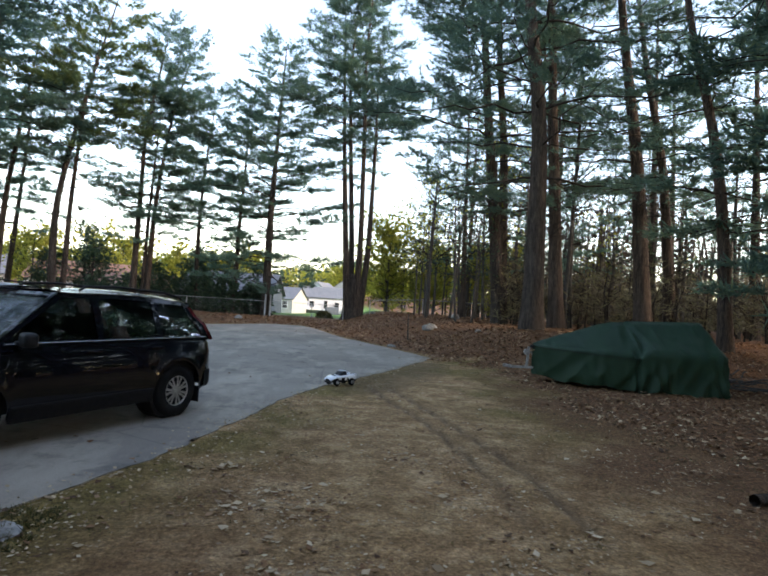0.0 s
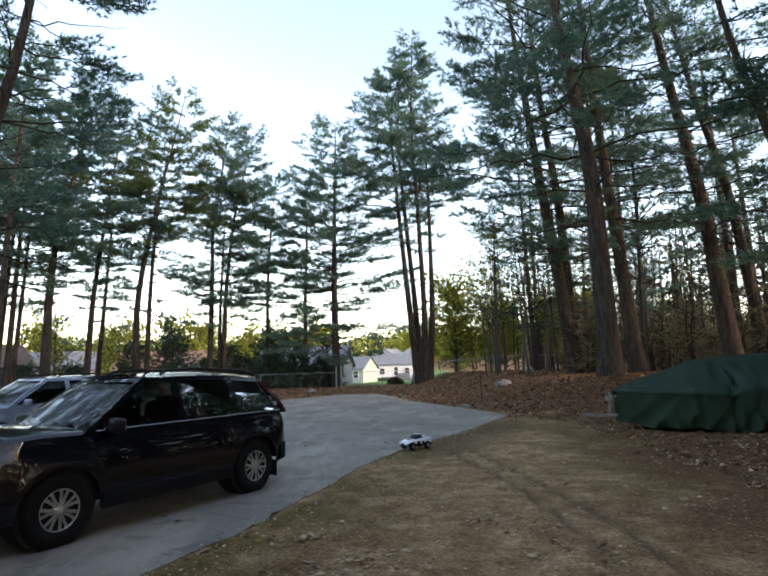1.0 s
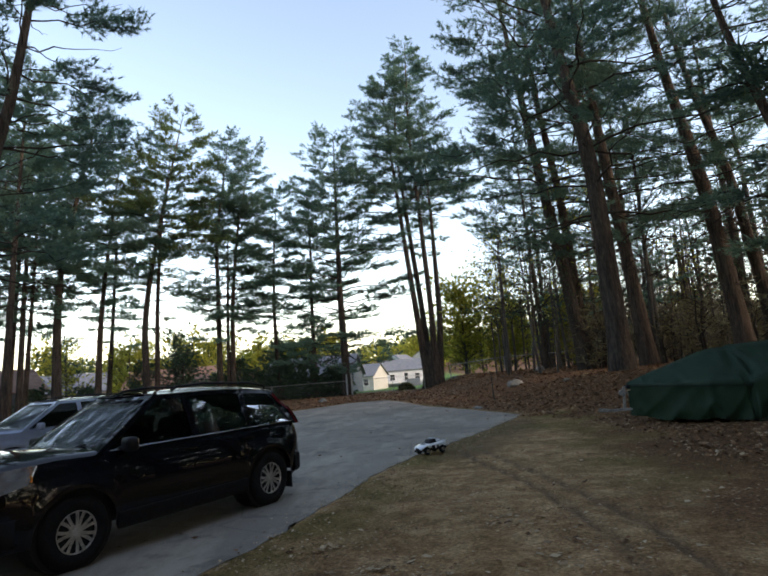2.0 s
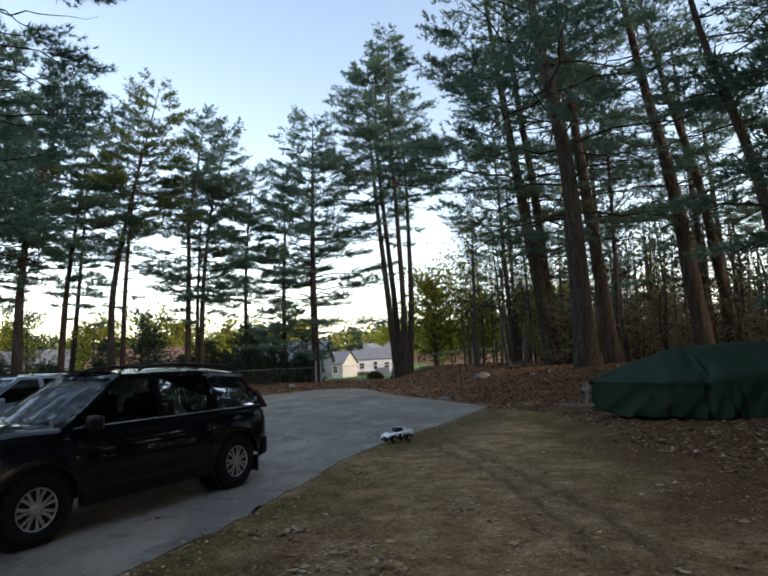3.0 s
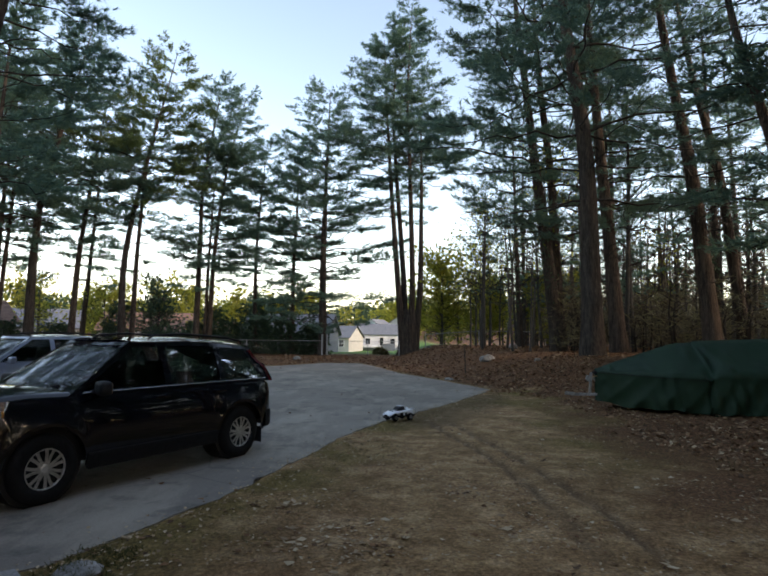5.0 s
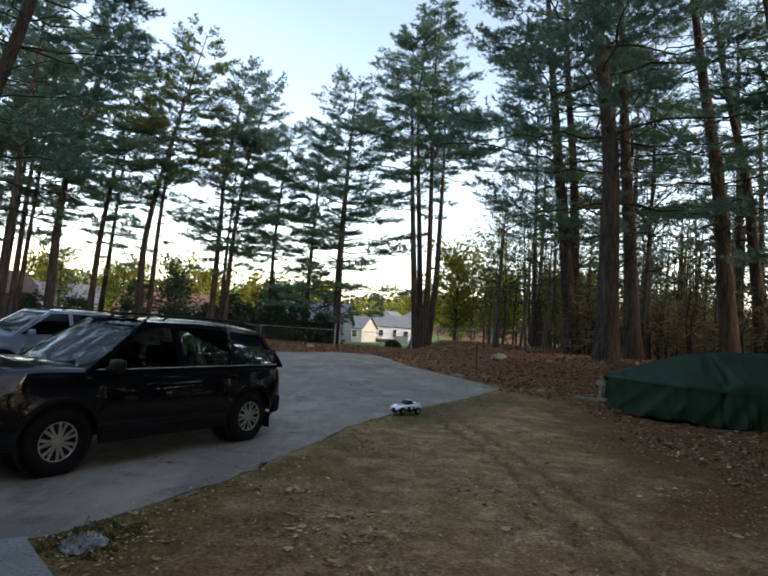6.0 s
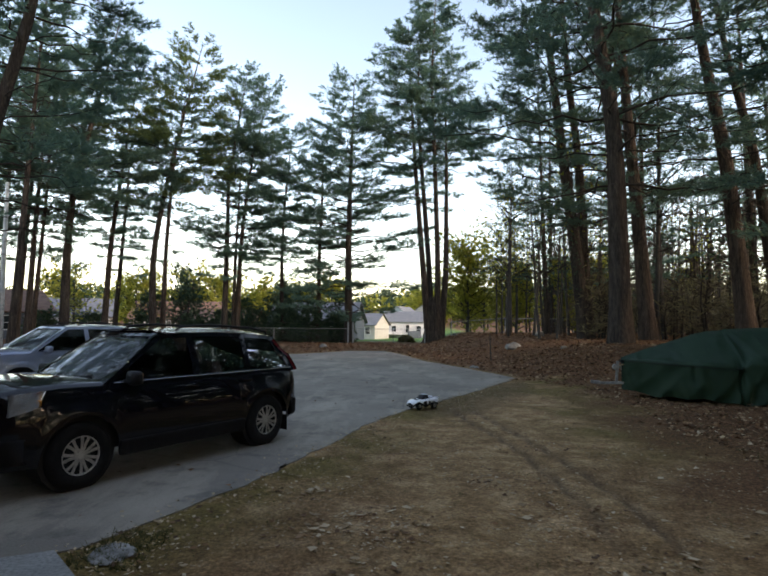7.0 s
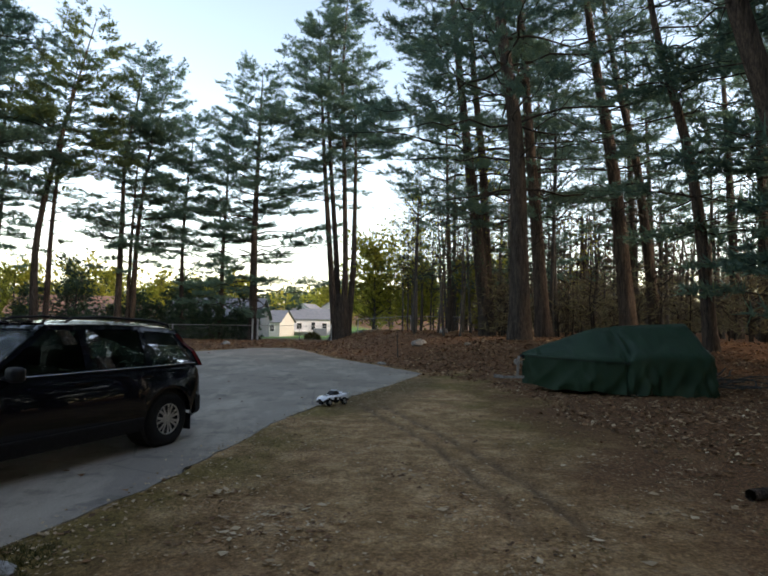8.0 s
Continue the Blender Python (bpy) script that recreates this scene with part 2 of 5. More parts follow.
def height(x, y):
    x, y = np.asarray(x, float), np.asarray(y, float)
    bank = 0.92 * smooth_step(-0.5, 5.8, x + 0.28 * (y - 18) - 3.5) * smooth_step(14, 21, y) * smooth_step(0.0, 4.5, x)
    near = 1 - smooth_step(40, 90, np.hypot(x, y))
    out = smooth_step(0.0, 0.5, edge_away(x, y))
    lump = (0.010 * waves(x, y, 1.6, 3) + 0.004 * waves(x, y, 0.4, 5) + 0.05 * waves(x, y, 7, 8) * smooth_step(15, 25, y)) * near * out
    fall = -1.3 * smooth_step(48, 100, y) - 0.6 * smooth_step(-14, -40, x) * 0
    hill = 16.0 * smooth_step(170, 520, y) + 6.0 * smooth_step(120, 400, -x) + 10 * smooth_step(150, 500, x)
    return bank + lump + fall + hill - 0.032 * rut_depth(x, y) * near + 0.014 * smooth_step(-0.05, 0.10, edge_away(x, y))


def ground_z(x, y):
    return float(height(np.array([x]), np.array([y]))[0])


def spaced(lo, hi, step, far_lo, far_hi, grow=1.16):
    mid = list(np.arange(lo, hi, step))
    s, v = step, hi
    while v < far_hi:
        mid.append(v)
        s *= grow
        v += s
    s, v, low = step, lo, []
    while v > far_lo:
        s *= grow
        v -= s
        low.append(v)
    return np.array(low[::-1] + mid)


gx, gy = spaced(-4.5, 11, 0.10, -2600, 2600), spaced(1.5, 24, 0.10, -2600, 2600)
X, Y = np.meshgrid(gx, gy, indexing="ij")
Z = height(X.ravel(), Y.ravel()).reshape(X.shape)
away = edge_away(X.ravel(), Y.ravel()).reshape(X.shape)
Z = Z - 0.05 * (away < -0.25)
ii, jj = np.meshgrid(np.arange(len(gx) - 1), np.arange(len(gy) - 1), indexing="ij")
q = (ii * len(gy) + jj).ravel()
ground_faces = np.stack([q, q + len(gy), q + len(gy) + 1, q + 1], 1)


def ground_material():
    m, p, nd, lk = material("forest_soil", (0.15, 0.11, 0.08), 0.95, 0, 0.2)
    at = nd.new("ShaderNodeVertexColor")
    at.layer_name = "zone"
    sep = nd.new("ShaderNodeSeparateColor")
    lk.new(at.outputs[0], sep.inputs[0])
    big, mid, fine = noise_of(nd, lk, 0.6, 6), noise_of(nd, lk, 2.6, 9, rough=0.72), noise_of(nd, lk, 30, 7, rough=0.8)
    soil = ramp(nd, lk, mid, [(0.3, (0.17, 0.088, 0.041)), (0.5, (0.385, 0.225, 0.110)), (0.7, (0.66, 0.445, 0.255))])
    moss = ramp(nd, lk, mid, [(0.3, (0.125, 0.086, 0.027)), (0.7, (0.27, 0.188, 0.066))])
    leaf = ramp(nd, lk, fine, [(0.25, (0.052, 0.025, 0.013)), (0.5, (0.148, 0.069, 0.032)), (0.75, (0.26, 0.135, 0.066))])
    lawn = ramp(nd, lk, mid, [(0.3, (0.06, 0.14, 0.03)), (0.7, (0.13, 0.24, 0.06))])
    patch = ramp(nd, lk, big, [(0.36, (0, 0, 0)), (0.54, (1, 1, 1))])
    col = blend(nd, lk, blend(nd, lk, 1.0, patch, sep.outputs[1], "MULTIPLY"), soil, moss)
    col = blend(nd, lk, sep.outputs[0], col, leaf)
    col = blend(nd, lk, sep.outputs[2], col, lawn)
    col = blend(nd, lk, at.outputs["Alpha"], col, (0.13, 0.083, 0.047))
    grain = ramp(nd, lk, fine, [(0.32, (0.35, 0.34, 0.33)), (0.5, (0.95, 0.95, 0.95)), (0.68, (1.8, 1.78, 1.7))])
    lk.new(blend(nd, lk, 1.0, col, grain, "MULTIPLY"), p.inputs["Base Color"])
    clods = noise_of(nd, lk, 11, 4)
    bump(nd, lk, p, blend(nd, lk, 0.6, fine, clods), 1.0, 0.06)
    return m


me = mesh_of("ground", np.stack([X, Y, Z], -1).reshape(-1, 3), ground_faces, ground_material(), True)
wob = waves(X, Y, 2.3, 11) * 0.9 + waves(X, Y, 0.7, 12) * 0.4
# the first term also darkens the near right for tree shade and vignetting
litter = 0.78 * smooth_step(-0.9, 1.1, X - 2.45 - 0.16 * (Y - 5) + 0.7 * wob) + 0.22 * smooth_step(-1.0, 1.3, X - 4.3 + wob)
litter = litter + 0.36 * smooth_step(0.5, -1.0, X + 0.12 * (Y - 4) + 0.5 * wob) * (1 - smooth_step(6.0, 9.5, Y)) * smooth_step(0.5, 1.3, away + 0.3 * wob)
litter = np.clip(litter * smooth_step(-6.0, 1.0, Y) + smooth_step(0.0, 1.0, (Y - 16.5) * 0.5 + wob * 0.6) * smooth_step(-0.2, 0.6, away), 0, 1)
lawn = smooth_step(49, 51, Y + wob) * (1 - smooth_step(9, 14, X)) * smooth_step(-22, -16, X) * (1 - smooth_step(160, 240, Y))
litter = litter * (1 - lawn)
moss = np.clip(0.22 + 0.78 * smooth_step(1.6, 0.3, away) + 0.7 * smooth_step(1.8, 3.0, X) * smooth_step(6, 8.5, Y), 0, 1) * (1 - smooth_step(7, 9, X)) * (1 - 0.9 * rut_depth(X, Y))
t_along = np.clip(((X - 0.7) * 1.9 + (Y - 11.2) * 4.6) / (1.9 ** 2 + 4.6 ** 2), 0, 1)
d_off = np.hypot(X - 0.7 - 1.9 * t_along, Y - 11.2 - 4.6 * t_along)
# darker soil along one band and down the ruts
dark_soil = np.clip(0.6 * smooth_step(1.2, 0.2, d_off + 0.25 * wob) + 0.85 * rut_depth(X, Y), 0, 1)
zone = me.color_attributes.new("zone", "FLOAT_COLOR", "POINT")
zone.data.foreach_set("color", np.stack([litter, moss, lawn, dark_soil], -1).astype(np.float32).ravel())
tagged(piece("ground", me), "bare brown soil with moss, dry leaves and pine needles", "ground", kind="structure")


# ---- drive: worn asphalt with a ragged, crumbling edge ----
def drive():
    ring = []
    pts = [Vector(p) for p in DRIVE_EDGE]
    r = random.Random(4)
    for a, b in zip(pts, pts[1:] + pts[:1]):
        n = max(1, int((b - a).length / 0.18)) if (a - Vector((0, 12))).length < 28 else 6
        for k in range(n):
            p = a.lerp(b, k / n)
            s = 0.022 if n > 6 else 0
            ring.append((p.x + r.gauss(0, s) + 0.03 * math.sin(k * 0.21 + p.y), p.y + r.gauss(0, s)))
    bm = bmesh.new()
    top = [bm.verts.new((x, y, 0.016)) for x, y in ring]
    low = [bm.verts.new((x + 0.0, y, -0.06)) for x, y in ring]
    bm.faces.new(top)
    for k in range(len(top)):
        bm.faces.new((top[k - 1], top[k], low[k], low[k - 1]))
    bmesh.ops.triangulate(bm, faces=[f for f in bm.faces if len(f.verts) > 4])
    m, p, nd, lk = material("old_asphalt", (0.16, 0.165, 0.17), 0.88, 0, 0.4)
    big, mid, fine = noise_of(nd, lk, 0.35, 5), noise_of(nd, lk, 0.9, 8, (1, 0.35, 1), 0.7), noise_of(nd, lk, 60, 4, rough=0.8)
    base = ramp(nd, lk, big, [(0.3, (0.185, 0.160, 0.134)), (0.7, (0.31, 0.268, 0.224))])
    dust = ramp(nd, lk, mid, [(0.50, (0, 0, 0)), (0.56, (0.35, 0.35, 0.35)), (0.74, (0.8, 0.8, 0.8))])
    col = blend(nd, lk, dust, base, (0.45, 0.385, 0.305))
    blot = ramp(nd, lk, noise_of(nd, lk, 1.7, 7, rough=0.7), [(0.34, (0.62, 0.63, 0.65)), (0.46, (1, 1, 1))])
    col = blend(nd, lk, 1.0, col, blot, "MULTIPLY")
    spot = ramp(nd, lk, noise_of(nd, lk, 5.5, 2, (1, 0.5, 1)), [(0.24, (0.45, 0.44, 0.43)), (0.28, (1, 1, 1))])
    col = blend(nd, lk, 1.0, col, spot, "MULTIPLY")
    crack = nd.new("ShaderNodeTexVoronoi")
    crack.feature = "DISTANCE_TO_EDGE"
    crack.inputs["Scale"].default_value = 0.22
    co = nd.new("ShaderNodeTexCoord")
    warp = blend(nd, lk, 0.06, co.outputs["Object"], noise_colour(nd, lk, 1.2), "ADD")
    lk.new(warp, crack.inputs["Vector"])
    line = ramp(nd, lk, crack.outputs["Distance"], [(0.0, (0.72, 0.72, 0.72)), (0.003, (1, 1, 1))])
    col = blend(nd, lk, 1.0, col, line, "MULTIPLY")
    grain = ramp(nd, lk, fine, [(0.3, (0.7, 0.7, 0.7)), (0.7, (1.2, 1.2, 1.2))])
    lk.new(blend(nd, lk, 1.0, col, grain, "MULTIPLY"), p.inputs["Base Color"])
    bump(nd, lk, p, fine, 0.5, 0.006)
    tagged(part("road", bm, m), "worn grey asphalt drive with cracks and a crumbling edge", "driveway", kind="structure")


def noise_colour(nd, lk, scale):
    n, c = nd.new("ShaderNodeTexNoise"), nd.new("ShaderNodeTexCoord")
    n.inputs["Scale"].default_value = scale
    lk.new(c.outputs["Object"], n.inputs["Vector"])
    return n.outputs["Color"]


drive()


def slab():
    bm = bmesh.new()
    ring = [(-2.60, 3.98), (-1.98, 3.38), (-0.95, 2.30), (-2.2, 1.0), (-4.3, 3.1), (-3.25, 3.62)]
    top, low = [bm.verts.new((x, y, 0.055)) for x, y in ring], [bm.verts.new((x, y, -0.08)) for x, y in ring]
    bm.faces.new(top)
    bm.faces.new(low[::-1])
    for k in range(len(ring)):
        bm.faces.new((top[k - 1], low[k - 1], low[k], top[k]))
    bmesh.ops.bevel(bm, geom=bm.edges[:], offset=0.008, segments=2, affect="EDGES")
    tagged(part("pavement", bm, CONCRETE), "grey concrete walkway slab beside the drive", "walkway", kind="structure")


slab()

# ---- trees ----
def trunk_line(base, knots, top, r, rng, steps=16):
    """Points and radii up a trunk through knots (x, z), each at the base's depth, with a slight sway."""
    xs = [base[0]] + [k[0] for k in knots] + [top[0]]
    zs = [base[2] - 0.25] + [k[1] for k in knots] + [top[2]]
    z = np.linspace(zs[0], zs[-1], steps)
    u = np.linspace(0, 1, steps)
    x = np.interp(z, zs, xs)
    x = np.convolve(np.r_[2 * x[0] - x[1], x, 2 * x[-1] - x[-2]], (0.25, 0.5, 0.25), "valid")
    y = base[1] + (top[1] - base[1]) * u + 0.12 * np.sin(u * 5 + rng.uniform(0, 6)) * u
    rad = r * (1 - 0.93 * u ** 1.15) + r * 0.35 * np.exp(-u * 28)
    return np.stack([x, y, z], 1), rad


def limbs_and_needles(line, rad, low, spread, rng, fine, bare=0.0, dense=1.0, gap=1.0):
    """Limbs in whorls from height low to the tip, each with flat sprays of needles."""
    pts, top = line, line[-1][2]
    wood, tips, ways = [], [], []
    z = low
    while z < top - 0.3:
        u = (z - low) / (top - low)
        c = np.array([np.interp(z, pts[:, 2], pts[:, k]) for k in range(3)])
        full = 1.18 * spread * (0.62 + 0.38 * math.sin(min(1.0, u * 1.1 + 0.2) * 3.14)) * (1 - 0.66 * u ** 4.5)
        start = rng.uniform(0, 6.28)
        count = rng.integers(4, 6)
        for k in range(count):
            a = start + 6.28 * k / count + rng.normal(0, 0.35)
            ln = full * rng.uniform(0.5, 1.15)
            if ln < 0.25:
                continue
            rise = 0.05 + 0.55 * u ** 1.5 + rng.normal(0, 0.08)
            s = np.linspace(0, 1, 8)
            out = np.array((math.cos(a), math.sin(a), 0.0))
            bend = rng.normal(0, 0.12)
            side = np.array((-out[1], out[0], 0.0))
            axis = c + ln * (s[:, None] * out + (bend * s ** 2)[:, None] * side) + ln * np.stack([0 * s, 0 * s, rise * s - 0.16 * s ** 2 * (1 - u) + 0.10 * s ** 4], 1)
            axis[1:-1] += rng.normal(0, 0.022 * ln, (6, 3))
            r0 = min(0.35 * np.interp(z, pts[:, 2], rad), 0.008 + 0.0075 * ln)
            wood.append((axis, r0 * (1 - 0.85 * s)))
            if rng.uniform() < (bare + 0.25) * (1 - u) ** 1.3:
                continue
            twigs = max(4, int(ln * (4.0 + 6.0 * u) * dense))
            for t in np.sort(rng.uniform(0.30 + 0.12 * (1 - u), 1.0, twigs)):
                p = np.array([np.interp(t, s, axis[:, k2]) for k2 in range(3)])
                tw = (0.16 + 0.30 * (1 - t)) * ln * rng.uniform(0.5, 1.1) + 0.12
                ang = rng.choice((-1, 1)) * rng.uniform(0.5, 1.1)
                d = out * math.cos(ang) + side * math.sin(ang) + np.array((0, 0, rng.uniform(-0.02, 0.28)))
                n = max(2, int(tw / fine * 1.9))
                q = np.linspace(0.25, 1, n)[:, None]
                tips.append(p + d * tw * q + rng.normal(0, 0.05, (n, 3)))
                ways.append(np.repeat((d * 0.8 + np.array((0, 0, 0.35)))[None], n, 0))
        z += gap * rng.uniform(0.55, 0.95) * (1.0 if spread > 1.5 else 0.7)
    return wood, np.concatenate(tips), np.concatenate(ways)


def pine(base, knots, top, r, low, spread, seed, fine=0.30, bark=None, needles=None, bare=0.15, label="", dense=1.3, count=9, stubs=8, gap=1.0, group="pines round the clearing"):
    """A tall pine: trunk, dead stubs, limbs in whorls and sprays of needles. low: the height where the crown begins."""
    rng = np.random.default_rng(seed)
    x, y = base
    z0 = ground_z(x, y)
    ob = thing("pine_tree", label or "tall white pine with a bare lower trunk and dark needles", "tree", group, pose(x, y, z0))
    line, rad = trunk_line((0, 0, 0), [(kx - x, kz - z0) for kx, kz in knots], (top[0] - x, (top[1] - y), top[2] - z0), r, rng)
    tubes("trunk", [(line, rad)], bark or BARK, ob, n=12)
    wood, tips, ways = limbs_and_needles(line, rad, low - z0 - 1.6, spread, rng, fine, bare, dense, gap)
    for k in range(stubs):
        z = rng.uniform(2.5, max(3.0, low - z0 + 1))
        c = np.array([np.interp(z, line[:, 2], line[:, j]) for j in range(3)])
        a, ln = rng.uniform(0, 6.28), rng.uniform(0.5, 2.2)
        d = np.array((math.cos(a), math.sin(a), rng.uniform(-0.25, 0.15)))
        s = np.linspace(0, 1, 4)[:, None]
        wood.append((c + d * ln * s + np.array((0, 0, -0.12)) * s ** 2 * ln + rng.normal(0, 0.03, (4, 3)) * s, 0.022 * (1 - 0.8 * s[:, 0])))
    tagged(tubes("branchwork", wood, TWIG, ob, "bare and living limbs", n=4), kind="stuff")
    v, f = blades(tips, ways, fine * 1.05, fine * 0.135, count, rng, 0.8, True)
    piece("crown", mesh_of("crown", v, f, needles or NEEDLES), ob, "sprays of long dark green needles")
    return ob


# the row along the fence
pine((-13.2, 15.0), [(-12.72, 5.4), (-12.1, 8.3), (-11.5, 10.1)], (-10.2, 15.5, 20), 0.27, 6.0, 3.3, 1, 0.24, BARK_RED, label="large red-barked pine with spreading dark limbs", dense=1.5)
pine((-25.9, 33), [(-25.64, 10.4)], (-24.6, 33, 19), 0.17, 9, 3.17, 2, dense=1.15)
pine((-25.5, 35), [(-25.2, 8.7)], (-24.3, 35, 21), 0.21, 9, 3.66, 3, bark=BARK_RED, dense=1.15)
pine((-26.0, 36.2), [(-25.31, 10.3)], (-24.9, 36, 19), 0.17, 10, 2.93, 4, dense=1.15)
pine((-23.6, 36), [(-23.6, 6.3), (-23.4, 10.7)], (-20.4, 36, 22.5), 0.32, 8.5, 4.39, 5, bark=BARK_RED, dense=1.15)
pine((-23.2, 40), [(-22.85, 7.3), (-21.84, 15.9)], (-21.2, 40, 20.5), 0.25, 11, 3.66, 6, dense=1.15)
pine((-19.4, 40), [(-19.61, 6.4), (-19.07, 10.1), (-18.14, 14.8)], (-16.3, 40, 22.6), 0.27, 12.5, 4.39, 7, bark=BARK_RED, needles=NEEDLES_LIT, label="crooked pine with a yellowish green crown", dense=1.15)
pine((-19.2, 41), [(-19.08, 7.3), (-18.64, 13.8)], (-17.6, 41, 21), 0.21, 9, 3.17, 8, dense=1.15)
pine((-15.5, 44), [(-15.41, 9.2), (-15.46, 13.3)], (-14.0, 44, 22.3), 0.26, 9, 3.9, 9, bark=BARK_RED, dense=1.15)
pine((-15.1, 45), [(-15.05, 7.3)], (-14.6, 45, 17), 0.18, 7, 2.68, 10, bark=BARK_RED, dense=1.15)
pine((-14.8, 45), [(-14.62, 8.2), (-13.88, 14.7)], (-12.3, 45, 21.4), 0.24, 8, 3.66, 11, dense=1.15)
pine((-12.3, 50), [(-12.4, 8.2), (-12.14, 13.2)], (-11.6, 50, 19.5), 0.22, 7.5, 3.42, 12, dense=1.15)
pine((-8.95, 50), [(-8.95, 8.4), (-8.76, 12.6)], (-8.7, 50, 19.3), 0.24, 5.5, 3.66, 13, dense=1.15)
pine((-5.75, 46.6), [(-5.87, 8.0), (-5.73, 15.1)], (-5.5, 46.6, 22.5), 0.36, 4.2, 5.61, 14, bark=BARK_RED, label="bushy pine with low limbs beside the gate post", bare=0.2, dense=0.9)


def many_stemmed_pine():
    """One root, four stems that part near the ground."""
    x, y = 1.4, 47.0
    z0 = ground_z(x, y)
    ob = thing("pine_tree", "tall pine with four stems rising from one base", "tree", "pines round the clearing", pose(x, y, z0))
    rng = np.random.default_rng(40)
    wood, tips, ways = [], [], []
    for k, (bx, knots, top, r, low, sp) in enumerate([
            (0.95, [(0.47, 6.0), (-0.22, 14.7), (-0.61, 21.1)], (-0.9, 47, 27.5), 0.30, 11.5, 4.8),
            (1.20, [(1.00, 6.0), (0.32, 14.8), (-0.11, 21.2)], (0.4, 47.8, 30.0), 0.28, 17, 3.4),
            (1.55, [(1.70, 6.0), (1.43, 14.8), (1.10, 22.0)], (1.5, 46.2, 30.5), 0.28, 16, 3.4),
            (1.90, [(2.38, 6.0), (2.42, 14.9), (2.30, 21.5)], (2.4, 47, 23.0), 0.30, 14.5, 4.0)]):
        line, rad = trunk_line((bx - x, (k % 2) * 0.3 - 0.15, 0), [(a - x, b - z0) for a, b in knots], (top[0] - x, top[1] - y, top[2] - z0), r, rng, 20)
        tubes("trunk", [(line, rad)], BARK_RED if k % 2 else BARK, ob, n=12)
        w, t, d = limbs_and_needles(line, rad, low, sp, rng, 0.34, 0.25, 1.1, 1.15)
        wood, tips, ways = wood + w, tips + [t], ways + [d]
    tagged(tubes("branchwork", wood, TWIG, ob, "living limbs", n=4), kind="stuff")
    v, f = blades(np.concatenate(tips), np.concatenate(ways), 0.36, 0.046, 9, rng, 0.8, True)
    piece("crown", mesh_of("crown", v, f, NEEDLES), ob, "sprays of long dark green needles")
    v, f = tube_arrays([(0, 0, -0.3), (-0.02, 0, 0.25), (-0.05, 0, 1.0), (-0.08, 0, 2.0), (-0.10, 0, 2.9), (-0.10, 0, 3.7)], (1.15, 0.86, 0.76, 0.74, 0.66, 0.30), 24)
    turn = np.arctan2(v[:, 1], v[:, 0])
    v[:, :2] *= (1 + 0.08 * np.cos(turn * 4 + 0.6) + 0.04 * np.cos(turn * 9))[:, None] * np.array((1.0, 0.7))
    piece("bole", mesh_of("bole", v, f, BARK_RED, True), ob, "stout fused lower trunk")


many_stemmed_pine()

# the wood on the bank
WOOD = "pines of the wood"
pine((8.9, 30), [(8.21, 7.4), (7.79, 10.6)], (6.1, 30, 27), 0.38, 9, 6.2, 21, bark=BARK_RED, dense=0.95, gap=1.75, group=WOOD)
pine((9.3, 31), [(8.90, 11.0), (8.36, 15.2)], (7.6, 31, 28), 0.32, 12, 3.8, 22, dense=0.62, gap=1.75, group=WOOD)
pine((8.2, 23), [(8.19, 6.0), (8.15, 10.2), (7.56, 13.7)], (6.4, 23.5, 26), 0.44, 9.0, 5.8, 23, 0.26, bark=BARK_RED, label="massive red-barked pine on the leafy bank", dense=0.8, gap=1.75, group=WOOD)
pine((10.9, 27), [(10.45, 7.6), (10.11, 11.2)], (9.2, 27, 26), 0.36, 8.5, 4.2, 24, dense=0.62, gap=1.75, group=WOOD)
pine((14.3, 25), [(13.58, 9.1), (12.62, 14.3)], (11.2, 25, 25), 0.38, 8.5, 4.6, 25, 0.27, dense=0.62, gap=1.75, group=WOOD)
pine((18.2, 29), [(17.13, 10.4), (15.98, 15.1)], (14.4, 29, 25), 0.32, 9, 4.0, 26, dense=0.62, gap=1.75, group=WOOD)
pine((13.95, 19), [(13.56, 5.8), (13.02, 8.95), (11.99, 12.4)], (10.9, 19, 21), 0.24, 7, 3.8, 27, 0.24, label="slender leaning pine behind the covered boat", dense=0.62, gap=1.75, group=WOOD)
pine((10.3, 10), [(8.59, 5.85), (7.73, 8.1)], (5.9, 9.5, 17), 0.32, 9.5, 2.6, 28, 0.22, label="large leaning pine at the edge of the clearing", dense=0.62, gap=1.75, group=WOOD)
for k, (x, y, h, lo, sp, r) in enumerate([(12.6, 36, 24, 6, 3.8, 0.26), (16.2, 41, 23, 6, 3.8, 0.28), (21, 36, 25, 7, 4.2, 0.3), (24.5, 31, 24, 7, 4.0, 0.3), (20.5, 24, 22, 7, 3.8, 0.26),
                                          (9.6, 42, 20, 6.0, 3.4, 0.22), (12.2, 52, 22, 4.5, 3.8, 0.26), (28, 45, 26, 6, 4.4, 0.3), (18.5, 52, 24, 5, 4.2, 0.3), (31, 36, 25, 7, 4.2, 0.3), (24, 23, 20, 6, 3.6, 0.24)]):
    lean = random.uniform(-0.6, 0.2)
    pine((x, y), [], (x + lean * 2, y, h), r, lo, sp, 60 + k, 0.36, bare=0.45, dense=0.6, gap=1.5, group=WOOD, label="straight pine standing deep in the wood", stubs=14)
